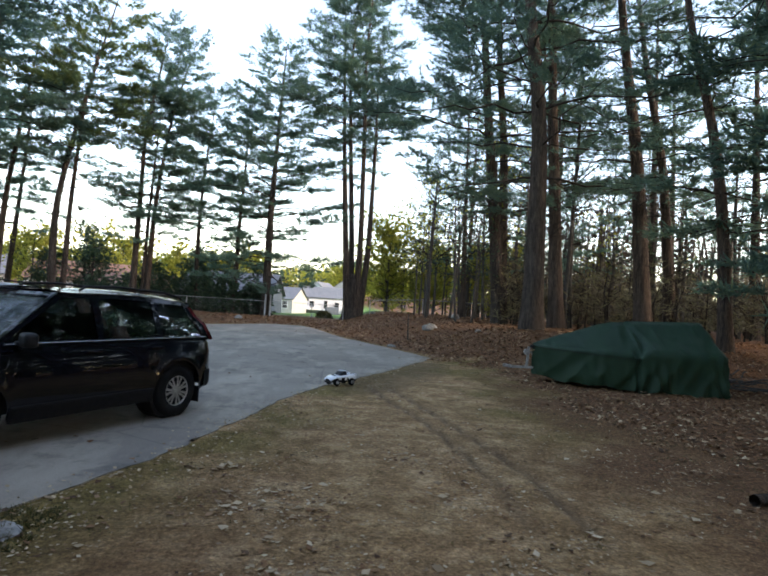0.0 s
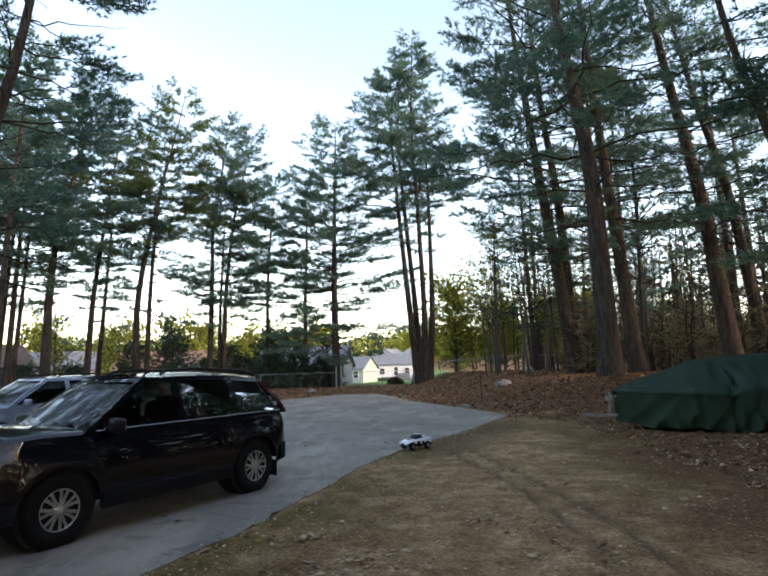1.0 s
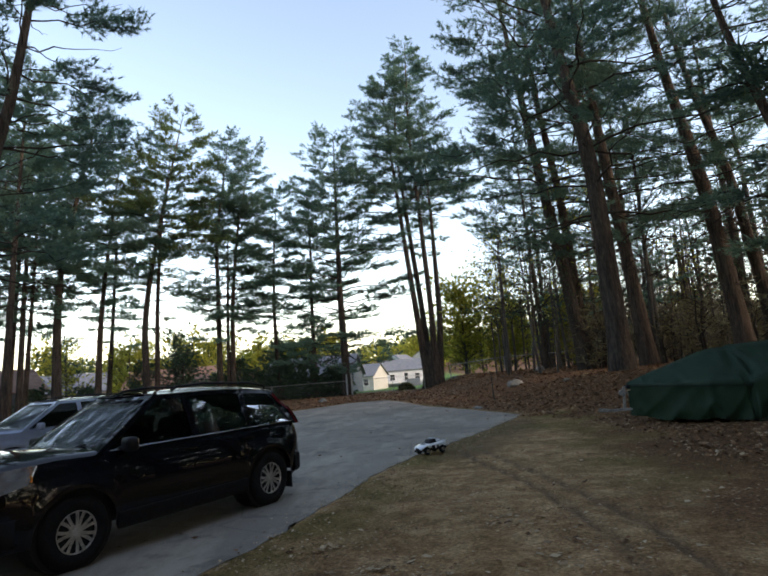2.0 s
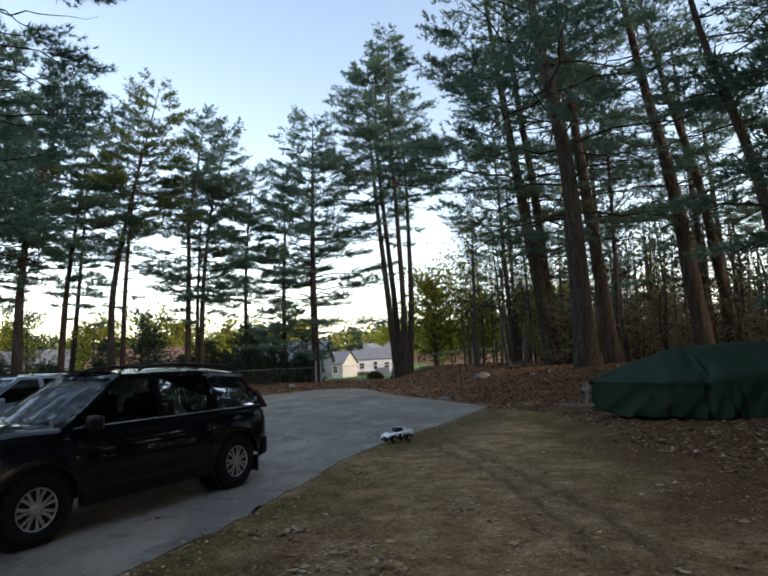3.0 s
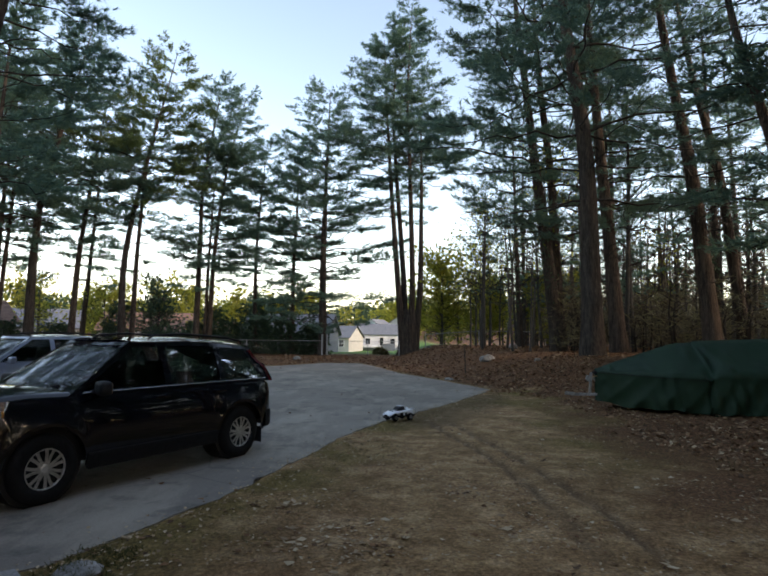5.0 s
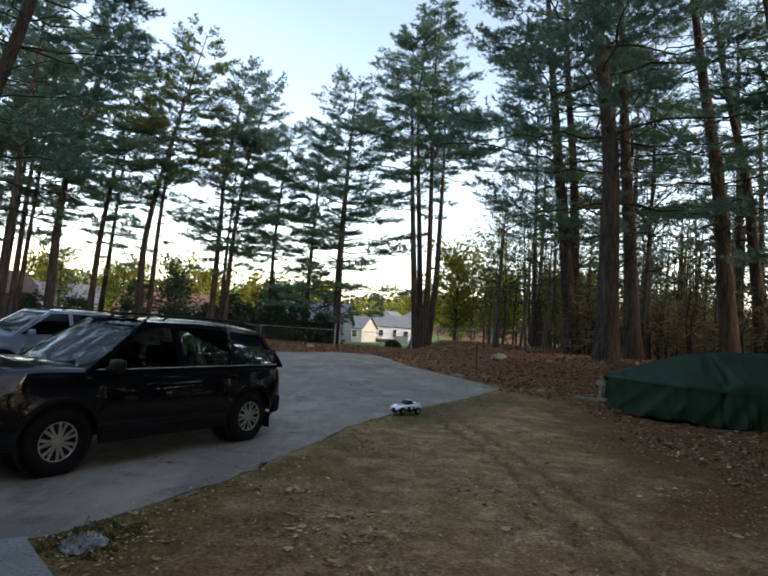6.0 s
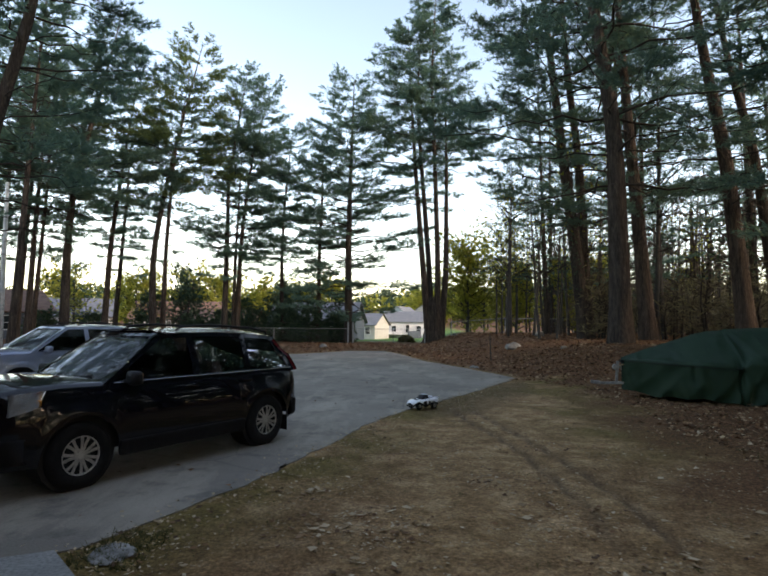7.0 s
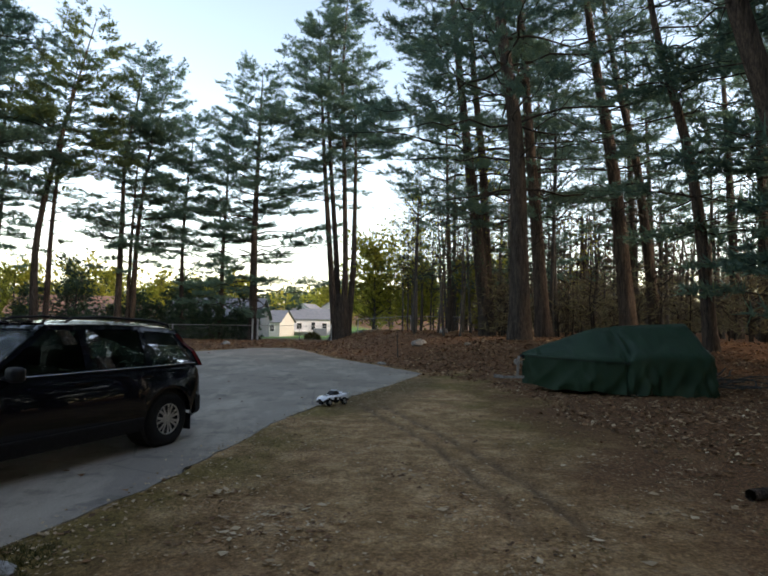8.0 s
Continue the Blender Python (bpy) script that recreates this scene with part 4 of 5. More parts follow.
def covered_boat():
    bow, stern = np.array((4.90, 13.65)), np.array((9.02, 13.30))
    ob = thing("covered_boat", "boat under a dark green tarpaulin standing on its trailer", "boat", m=pose(bow[0], bow[1], 0))
    axis = stern - bow
    length = float(np.linalg.norm(axis))
    ax = np.array((*(axis / length), 0))
    sd = np.array((ax[1], -ax[0], 0))
    rng = np.random.default_rng(5)
    us, rings = np.linspace(0, 1, 170), []
    for u in us:
        b = 0.05 + 1.02 * (1 - (1 - min(1, u / 0.5)) ** 2.0)
        ridge = float(np.interp(u, (0, 0.12, 0.40, 0.46, 0.99, 1.0), (0.95, 1.14, 1.53, 1.59, 1.69, 1.68)))
        gun = float(np.interp(u, (0, 0.3, 0.52, 0.56, 1.0), (0.92, 0.88, 0.85, 0.92, 0.95)))
        hem = float(np.interp(u, (0, 0.08, 0.3, 0.55, 1), (0.20, 0.14, 0.10, 0.05, 0.03))) + 0.035 * math.sin(u * 31) * math.sin(u * 13)
        half = []
        for v in np.linspace(0, 1, 9):
            sag = 0.05 * math.sin(3.14 * v) * (0.6 + 0.6 * abs(math.sin(u * 9.4)))
            # the sheet dips along a crease that runs from the ridge pole down to the seam
            sag += 0.16 * math.exp(-((u - 0.53 - 0.06 * math.sin(3.14 * v)) / 0.022) ** 2) * v ** 0.7 - 0.03 * smooth_step(0.54, 0.55, u)
            half.append((b * v, ridge + (gun - ridge) * v ** 1.05 - sag))
        for v in np.linspace(0.06, 1, 14):
            fold = 0.07 * v * (0.6 - abs(math.sin(u * 15 + v * 2.8 + math.sin(u * 11) * 1.2))) + 0.06 * v ** 0.6 * (0.6 - abs(math.sin(u * 27 + v * 4.1 + 1.0)) ** 0.7) + 0.045 * smooth_step(0.535, 0.545, u) + 0.03 * v * math.sin(u * 61 - v * 5 + math.sin(u * 19) * 3) + 0.02 * math.sin(v * 5 + u * 40) * v * (1 - v)
            pull = 0.10 * math.exp(-((u - 0.53) / 0.012) ** 2) * v ** 0.5
            half.append((b + 0.05 * math.sin(3.14 * v * 0.5) + fold - 0.10 * v * (1 - u) - pull, gun + (hem - gun) * v))
        ring = [ax * (length * u) + sd * p + np.array((0, 0, z)) for p, z in half]
        other = [ax * (length * u) - sd * p + np.array((0, 0, z)) for p, z in half]
        rings.append(other[::-1] + ring[1:])
    # the flap that hangs behind the stern
    last = rings[-1]
    mid = len(last) // 2
    for k in range(1, 4):
        d = 0.10 * k / 3
        rings.append([p + ax * d * (0.4 + 0.6 * abs(math.sin(n * 0.7))) + np.array((0, 0, -0.02 * k)) for n, p in enumerate(last)])
    flap = loft(rings, False)
    tarp_ob = part("tarpaulin", flap, tarp_material(), ob, "dark green creased tarpaulin", smooth=True)
    bm = bmesh.new()
    face = bm.faces.new([bm.verts.new(p) for p in rings[-1]])
    bmesh.ops.triangulate(bm, faces=[face])
    part("rear_flap", bm, tarp_ob.data.materials[0], ob)
    hull = box((3.0, 1.3, 0.45), (0, 0, 0), 0.15, pose(0, 0, 0, 0, 0, math.degrees(math.atan2(ax[1], ax[0]))))
    hull.transform(Matrix.Translation(Vector(ax * length * 0.56 + np.array((0, 0, 0.55)))))
    part("hull", hull, WHITE_SHELL, ob)
    at = lambda u, s, z: ax * (length * u) + sd * s + np.array((0, 0, z))
    tubes("hem_rope", [([at(u, 0.02 + 1.02 * (1 - (1 - min(1, u / 0.5)) ** 2.0) + 0.06, float(np.interp(u, (0, 0.25, 0.5, 1), (0.9, 0.85, 0.8, 0.86))) - 0.02) for u in np.linspace(0.02, 0.98, 30)], 0.008)], BLACK, ob, n=5)
    # trailer
    tr = thing("boat_trailer", "weathered steel boat trailer with a winch post", "trailer", m=pose(bow[0], bow[1], 0))

    def bar(name, a, b, w, mat=WORN_STEEL, label=""):
        d = Vector(b - a)
        bm = box((w, w, d.length), (0, 0, 0), w * 0.12)
        bm.transform(Matrix.Translation(Vector((a + b) / 2)) @ d.to_track_quat("Z", "Y").to_matrix().to_4x4())
        return part(name, bm, mat, tr, label)

    bar("tongue", at(-0.13, 0, 0.33), at(0.6, 0, 0.40), 0.06)
    bar("frame_rail", at(0.05, 0.08, 0.36), at(0.95, 0.75, 0.40), 0.07)
    bar("frame_rail", at(0.05, -0.08, 0.36), at(0.95, -0.75, 0.40), 0.07)
    bar("coupler", at(-0.17, 0, 0.36), at(-0.12, 0, 0.34), 0.08)
    post = bar("winch_post", at(-0.03, 0.0, 0.34), at(-0.02, 0.0, 0.86), 0.055, label="upright weathered winch post")
    bar("brace", at(0.05, 0.0, 0.36), at(-0.01, 0.0, 0.75), 0.045)
    bar("bow_stop", at(0.0, -0.10, 0.86), at(0.0, 0.10, 0.86), 0.07, RUBBER)
    own = bmesh.new()
    bmesh.ops.create_cone(own, cap_ends=True, segments=20, radius1=0.07, radius2=0.07, depth=0.09)
    own.transform(Matrix.Translation(Vector(at(-0.035, 0.04, 0.72))) @ pose(0, 0, 0, 90))
    part("winch_drum", own, WORN_STEEL, tr)
    tubes("winch_strap", [([at(-0.03, 0.06, 0.74), at(0.02, 0.07, 0.80), at(0.06, 0.05, 0.84)], 0.014)], CHIPS, tr, n=5)
    for s in (0.95, -0.95):
        hub = wheel(tr, at(0.56, s, 0.27), 1 if s > 0 else -1, 0.27, 0.16, 0.15, 5)
        hub.matrix_basis = Matrix.Translation(Vector(at(0.56, s * 0.92, 0.27))) @ pose(0, 0, 0, 0, 0, math.degrees(math.atan2(ax[1], ax[0])) + 180)
    part("marker_lamp", box((0.16, 0.05, 0.06), tuple(at(0.535, 1.24, 0.06)), 0.015), LENS, tr, "white marker lamp")


covered_boat()


# ---- radio-controlled truck ----
def toy_truck(m):
    ob = thing("toy_truck", "white and black radio-controlled racing truck on chunky tyres", "toy car", m=m @ Matrix.Diagonal((1.08, 1.08, 1.3, 1)))
    # x ahead, 0.57 long, 0.29 wide
    prof = [(-0.275, 0.150, 0.115), (-0.24, 0.160, 0.125), (-0.10, 0.150, 0.125), (-0.06, 0.150, 0.122), (0.02, 0.145, 0.120), (0.09, 0.142, 0.122), (0.16, 0.135, 0.135), (0.22, 0.118, 0.135), (0.265, 0.095, 0.120), (0.28, 0.075, 0.10)]
    rings = []
    for x, top, w in prof:
        arch = 0.078 + 0.04 * max(math.exp(-((x - 0.175) / 0.055) ** 2), math.exp(-((x + 0.165) / 0.055) ** 2))
        half = [(w, arch), (w + 0.006, (arch + top) / 2), (w, top - 0.018), (w - 0.012, top - 0.002), (w * 0.55, top + 0.002), (0, top + (0.004 if x > 0 else -0.012))]
        rings.append([(x, y, z + 0.006) for y, z in half] + [(x, -y, z + 0.006) for y, z in half[-2::-1]])
    part("shell", loft(rings), WHITE_SHELL, ob, "white moulded shell", smooth=True)
    cab = [(0.10, 0.144, 0.105, 0.144), (0.04, 0.150, 0.100, 0.195), (-0.02, 0.150, 0.095, 0.212), (-0.075, 0.150, 0.095, 0.205), (-0.105, 0.145, 0.10, 0.150)]
    rings = []
    for x, z0, w, z1 in cab:
        half = [(w, z0 - 0.01), (w - 0.004, z0 + (z1 - z0) * 0.3), (w - 0.022, z1 - 0.012), (w - 0.034, z1), (0, z1 + 0.004)]
        rings.append([(x, y, z) for y, z in half] + [(x, -y, z) for y, z in half[-2::-1]])
    part("cab", loft(rings), TOY_BLACK, ob, "black cab with dark windows", smooth=False)
    part("roof_panel", box((0.075, 0.115, 0.010), (-0.035, 0, 0.214), 0.004), WHITE_SHELL, ob)
    part("bed", box((0.15, 0.19, 0.02), (-0.19, 0, 0.146), 0.006), TOY_BLACK, ob)
    part("hood_panel", box((0.10, 0.125, 0.006), (0.125, 0, 0.146), 0.003, pose(0, 0, 0, 0, 7, 0)), TOY_BLACK, ob)
    for y in (0.022, -0.022):
        part("decal", box((0.03, 0.034, 0.003), (0.115, y, 0.152), 0.001, pose(0, 0, 0, 0, 7, 0)), WHITE_SHELL, ob)
    for s in (1, -1):
        part("side_panel", box((0.15, 0.006, 0.045), (-0.02, s * 0.1255, 0.098), 0.002), TOY_BLACK, ob)
        own = bmesh.new()
        bmesh.ops.create_cone(own, cap_ends=True, segments=20, radius1=0.022, radius2=0.022, depth=0.004)
        own.transform(pose(-0.03, s * 0.130, 0.10, 90))
        part("number_disc", own, WHITE_SHELL, ob)
        part("headlight", box((0.012, 0.05, 0.02), (0.272, s * 0.066, 0.088), 0.004), LENS, ob, "small clear headlight")
        part("rear_fin", box((0.06, 0.05, 0.012), (-0.245, s * 0.095, 0.168), 0.004, pose(0, 0, 0, 0, -8, 0)), WHITE_SHELL, ob)
        for x in (0.165, -0.165):
            hub = wheel(ob, (x, s * 0.122, 0.056), s, 0.056, 0.062, 0.028, 6)
            part("suspension_arm", box((0.02, 0.10, 0.012), (x, s * 0.06, 0.055), 0.003), BLACK, ob)
    part("grille", box((0.012, 0.075, 0.026), (0.281, 0, 0.085), 0.004), BLACK, ob)
    part("bumper", box((0.035, 0.17, 0.02), (0.282, 0, 0.055), 0.008), BLACK, ob)
    part("rear_bumper", box((0.03, 0.18, 0.045), (-0.285, 0, 0.075), 0.008), BLACK, ob)
    part("chassis", box((0.42, 0.10, 0.03), (0, 0, 0.06), 0.006), BLACK, ob)
    tubes("aerial", [([(-0.06, 0.03, 0.20), (-0.09, 0.03, 0.27)], 0.0015)], BLACK, ob, n=4)


toy_truck(pose(0.15, 11.2, ground_z(0.15, 11.2) + 0.02, 0, 0, 215))

# ---- broad-leaved trees, saplings and shrubs ----
def branching(rng, h, r, lean=0.05, count=22, low=0.3, reach=0.32, depth=2, forks=3):
    """Trunk and forked branches of a bare tree: lines of points with radii, and the twig tips."""
    z = np.linspace(0, 1, 9)
    sway = np.cumsum(rng.normal(0, lean * h / 9, (9, 2)), 0)
    line = np.stack([sway[:, 0], sway[:, 1], z * h - 0.1], 1)
    rad = r * (1 - 0.9 * z)
    wood, tips, ways = [], [], []
    for k in range(count):
        t = rng.uniform(low, 0.98)
        c = np.array([np.interp(t, z, line[:, j]) for j in range(3)])
        a, ln = rng.uniform(0, 6.28), h * reach * rng.uniform(0.4, 1.0) * (1.1 - 0.7 * t)
        d = np.array((math.cos(a), math.sin(a), rng.uniform(0.15, 0.9)))
        s = np.linspace(0, 1, 4)[:, None]
        ax = c + d * ln * s + np.array((0, 0, 0.15 * ln)) * s ** 2 + rng.normal(0, 0.04 * ln, (4, 3)) * s
        wood.append((ax, np.interp(t, z, rad) * 0.4 * (1 - 0.8 * s[:, 0]) + 0.004))
        tips.append(ax[1:])
        ways.append(np.repeat(d[None], 3, 0))
        for f in range(forks):
            p = ax[rng.integers(1, 4)]
            e = d + rng.normal(0, 0.7, 3)
            q = p + e * ln * 0.4 * np.linspace(0, 1, 3)[:, None]
            wood.append((q, np.array((0.008, 0.005, 0.003)) + 0.0006 * h))
            tips.append(q[1:])
            ways.append(np.repeat(e[None], 2, 0))
    return line, rad, wood, np.concatenate(tips), np.concatenate(ways)


def broad_tree(name, at, h, r, seed, leaves, size, count, label, group, spread=1.2, bark=None, reach=0.32, low=0.3, twigs=22):
    rng = np.random.default_rng(seed)
    ob = thing(name, label, "tree", group, pose(at[0], at[1], ground_z(*at), 0, 0, 0))
    line, rad, wood, tips, ways = branching(rng, h, r, 0.03, twigs, low, reach)
    tubes("trunk", [(line, rad)], bark or BARK_GREY, ob, n=8)
    tagged(tubes("branchwork", wood, TWIG, ob, "fine bare branches", n=3), kind="stuff")
    if count:
        pts = np.repeat(tips, 2, 0) + rng.normal(0, 0.035 * h, (len(tips) * 2, 3))
        v, f = blades(pts, np.repeat(ways, 2, 0), size, size * 0.55, count, rng, spread)
        piece("crown", mesh_of("crown", v, f, leaves), ob, "sparse young leaves")
    return ob


SAPS = "saplings of the wood"
first = [broad_tree("sapling", (5.6 + k * 0.5, 40 + k), 7.5 + k, 0.07 + 0.012 * k, 200 + k, lv, 0.16, ct, "thin bare sapling with a few leaves among the pines", SAPS)
         for k, (lv, ct) in enumerate(((SPRING, 1), (SHRUB, 2), (SHRUB, 0), (NEEDLES, 2), (SPRING, 0)))]
r = random.Random(8)
spots = []
while len(spots) < 50:
    a, d = radians(r.uniform(8.5, 46)), r.uniform(28, 58)
    x, y = d * math.sin(a), d * math.cos(a)
    if x + 0.28 * (y - 18) - 3.5 > 4.2 and all((x - p) ** 2 + (y - q) ** 2 > 1.2 for p, q in spots):
        spots.append((x, y))
for n, (x, y) in enumerate(spots):
    s = r.uniform(0.75, 1.35)
    ob = copy_thing(first[n % 5], pose(x, y, ground_z(x, y), r.uniform(-3, 3), r.uniform(-4, 4), r.uniform(0, 360)) @ Matrix.Diagonal((s, s, s, 1)))
    ob.scale = (s, s, s * r.uniform(0.95, 1.3))

broad_tree("young_tree", (4.5, 50.5), 7.6, 0.11, 299, SPRING, 0.30, 6, "rounded broad-leaved tree in fresh yellow green leaf", "spring-green trees", reach=0.5, low=0.10, twigs=60)
# young green trees at the wood's edge, past the many-stemmed pine
for k, (x, y, h) in enumerate(((4.6, 53, 8.2), (6.6, 56, 8.6), (8.4, 51, 6.0), (9.8, 56, 6.5), (12.5, 47, 5.6), (15.5, 50, 6.0), (6.2, 66, 6.4), (11.5, 60, 7.5), (14.5, 56, 7.0), (18.5, 58, 7.5))):
    broad_tree("young_tree", (x, y), h, 0.09, 300 + k, SPRING, 0.28, 5, "young broad-leaved tree in yellow green spring leaf", "spring-green trees", reach=0.42, low=0.04, twigs=44)
for k, (x, y, h) in enumerate(((-27, 52, 6.5), (-24, 55, 7.5), (-21, 50, 5.5), (-17.5, 54, 6.5), (-13.5, 56, 6.0), (-10.5, 53, 5.5), (-30, 47, 6.0), (-33, 52, 7), (-7.8, 55, 4.5))):
    broad_tree("young_tree", (x, y), h, 0.10, 340 + k, SHRUB if k % 3 else SPRING, 0.26, 2, "young leafy tree behind the wire fence", "young trees by the fence", reach=0.42, low=0.15, twigs=34)
for k, (x, y, h) in enumerate(((-58, 118, 13), (-50, 121, 14), (-43, 116, 12), (-66, 122, 12), (-36, 128, 12), (-28, 132, 11), (-20, 128, 12), (-76, 112, 13), (1.5, 165, 12), (7, 170, 11))):
    broad_tree("maple_tree", (x, y), h, 0.28, 320 + k, SPRING, 0.75, 4, "round broad-leaved tree in yellow spring leaf", "spring-green trees", reach=0.45, low=0.15, twigs=40)


def shrub(at, w, h, seed, mat, label):
    rng = np.random.default_rng(seed)
    ob = thing("shrub", label, "shrub", "shrubs along the fence", pose(at[0], at[1], ground_z(*at)))
    n = int(150 * w)
    a, u, t = rng.uniform(0, 6.28, n), rng.uniform(0.2, 1, n) ** 0.6, rng.uniform(0, 1, n)
    lump = 1 + 0.25 * np.sin(a * 3 + seed) + 0.15 * np.sin(a * 5 + seed * 2)
    prof = np.sqrt(1 - (t * 0.95) ** 2) * lump * u
    pts = np.stack([w / 2 * prof * np.cos(a), w / 2.6 * prof * np.sin(a), t * h * (0.75 + 0.25 * lump)], 1)
    ways = np.stack([np.cos(a), np.sin(a), 0.5 + 0 * a], 1)
    v, f = blades(pts, ways, 0.26, 0.10, 9, rng, 0.9)
    piece("leaves", mesh_of("leaves", v, f, mat), ob)
    tubes("stem", [([(0, 0, -0.1), p * 0.5 * np.array((1, 1, 0.8)), p * 0.9], (0.03, 0.018, 0.006)) for p in pts[:24]], TWIG, ob, n=4)


for k, (x, y, w, h) in enumerate(((-9.2, 47.2, 3.6, 2.7), (-11.6, 48, 3.4, 3.0), (-14.2, 48, 3.6, 2.8), (-16.8, 47.5, 3.4, 2.6), (-7.2, 48.2, 2.6, 2.4), (-19.4, 47.8, 3.0, 1.8), (-23.0, 46, 3.4, 2.4), (-26.5, 44, 3.4, 2.2), (-30, 43, 3.6, 2.4), (-6.5, 47.6, 2.2, 2.4))):
    shrub((x, y), w, h, 400 + k, SHRUB, "dense dark green shrub behind the wire fence")
for k, (x, y, w, h) in enumerate(((-1.0, 49.5, 1.3, 0.5), (-13, 52, 4, 4.4), (-17, 53, 4, 4.0), (-21.5, 51, 4.2, 4.8), (-24.5, 50, 3.6, 4.2))):
    shrub((x, y), w, h, 430 + k, SHRUB if k else GRASS, "rounded green shrub past the wire fence")


# ---- fence with gate post ----
def fence():
    ob = thing("chain_link_fence", "low galvanised chain-link fence with a gate post", "fence")
    line = [(-30, 44.2), (-24, 45.4), (-18, 46.0), (-12, 46.2), (-5.75, 46.2)]
    line2 = [(-5.35, 46.2), (-2, 46.4), (0.6, 46.6)]
    line3 = [(2.8, 46.8), (7, 45.2), (11.5, 43.5)]
    for ln in (line, line2, line3):
        for x, y in ln:
            part("post", box((0.07, 0.07, 1.25), (x, y, ground_z(x, y) + 0.60), 0.02), GALVANISED, ob)
        tubes("top_rail", [([(x, y, ground_z(x, y) + 1.18) for x, y in ln], 0.025)], GALVANISED, ob, n=6)
        wires = []
        for (x0, y0), (x1, y1) in zip(ln, ln[1:]):
            n = int(math.hypot(x1 - x0, y1 - y0) / 0.14)
            for k in range(n):
                for s in (1, -1):
                    t0, t1 = k / n, min(1, max(0, (k + s * 4) / n))
                    a, b = (x0 + (x1 - x0) * t0, y0 + (y1 - y0) * t0), (x0 + (x1 - x0) * t1, y0 + (y1 - y0) * t1)
                    wires.append(([(*a, ground_z(*a) + 0.04), (*b, ground_z(*b) + 1.16)], 0.0022))
        tagged(tubes("wire_mesh", wires, GALVANISED, ob, n=3), kind="stuff")
    for x in (-5.75, -5.35):
        part("gate_post", box((0.13, 0.13, 1.75), (x, 46.2, ground_z(x, 46.2) + 0.85), 0.03), GALVANISED, ob, "taller pale gate post")


fence()


# ---- houses past the fence ----
def siding(name, base):
    m, p, nd, lk = material(name, base, 0.7)
    w = nd.new("ShaderNodeTexWave")
    w.bands_direction, w.wave_profile = "Z", "SAW"
    w.inputs["Scale"].default_value = 1.6
    c = nd.new("ShaderNodeTexCoord")
    lk.new(c.outputs["Object"], w.inputs["Vector"])
    d = noise_of(nd, lk, 0.8, 5)
    lk.new(blend(nd, lk, 1.0, ramp(nd, lk, d, [(0.3, tuple(k * 0.85 for k in base)), (0.7, base)]), ramp(nd, lk, w.outputs["Fac"], [(0.0, (0.8, 0.8, 0.8)), (0.15, (1, 1, 1))]), "MULTIPLY"), p.inputs["Base Color"])
    bump(nd, lk, p, w.outputs["Fac"], 0.4, 0.02)
    return m


CREAM, WHITE_SIDING, GREY_SIDING = siding("cream_siding", (0.47, 0.45, 0.42)), siding("white_siding", (0.64, 0.65, 0.66)), siding("grey_siding", (0.12, 0.14, 0.17))
BROWN_SIDING = siding("brown_siding", (0.16, 0.10, 0.07))
ROOF_GREY = mottled("grey_shingles", (0.11, 0.12, 0.14), (0.2, 0.21, 0.23), 2, 0.9, relief=0.4, depth=0.02, stretch=(1, 1, 4))
ROOF_BROWN = mottled("brown_shingles", (0.13, 0.075, 0.055), (0.24, 0.14, 0.10), 2, 0.9, relief=0.4, depth=0.02, stretch=(1, 1, 4))
PANE = material("window_glass", (0.03, 0.035, 0.04), 0.08)[0]
TRIM = mottled("white_trim", (0.62, 0.62, 0.62), (0.8, 0.8, 0.8), 3, 0.6, relief=0)


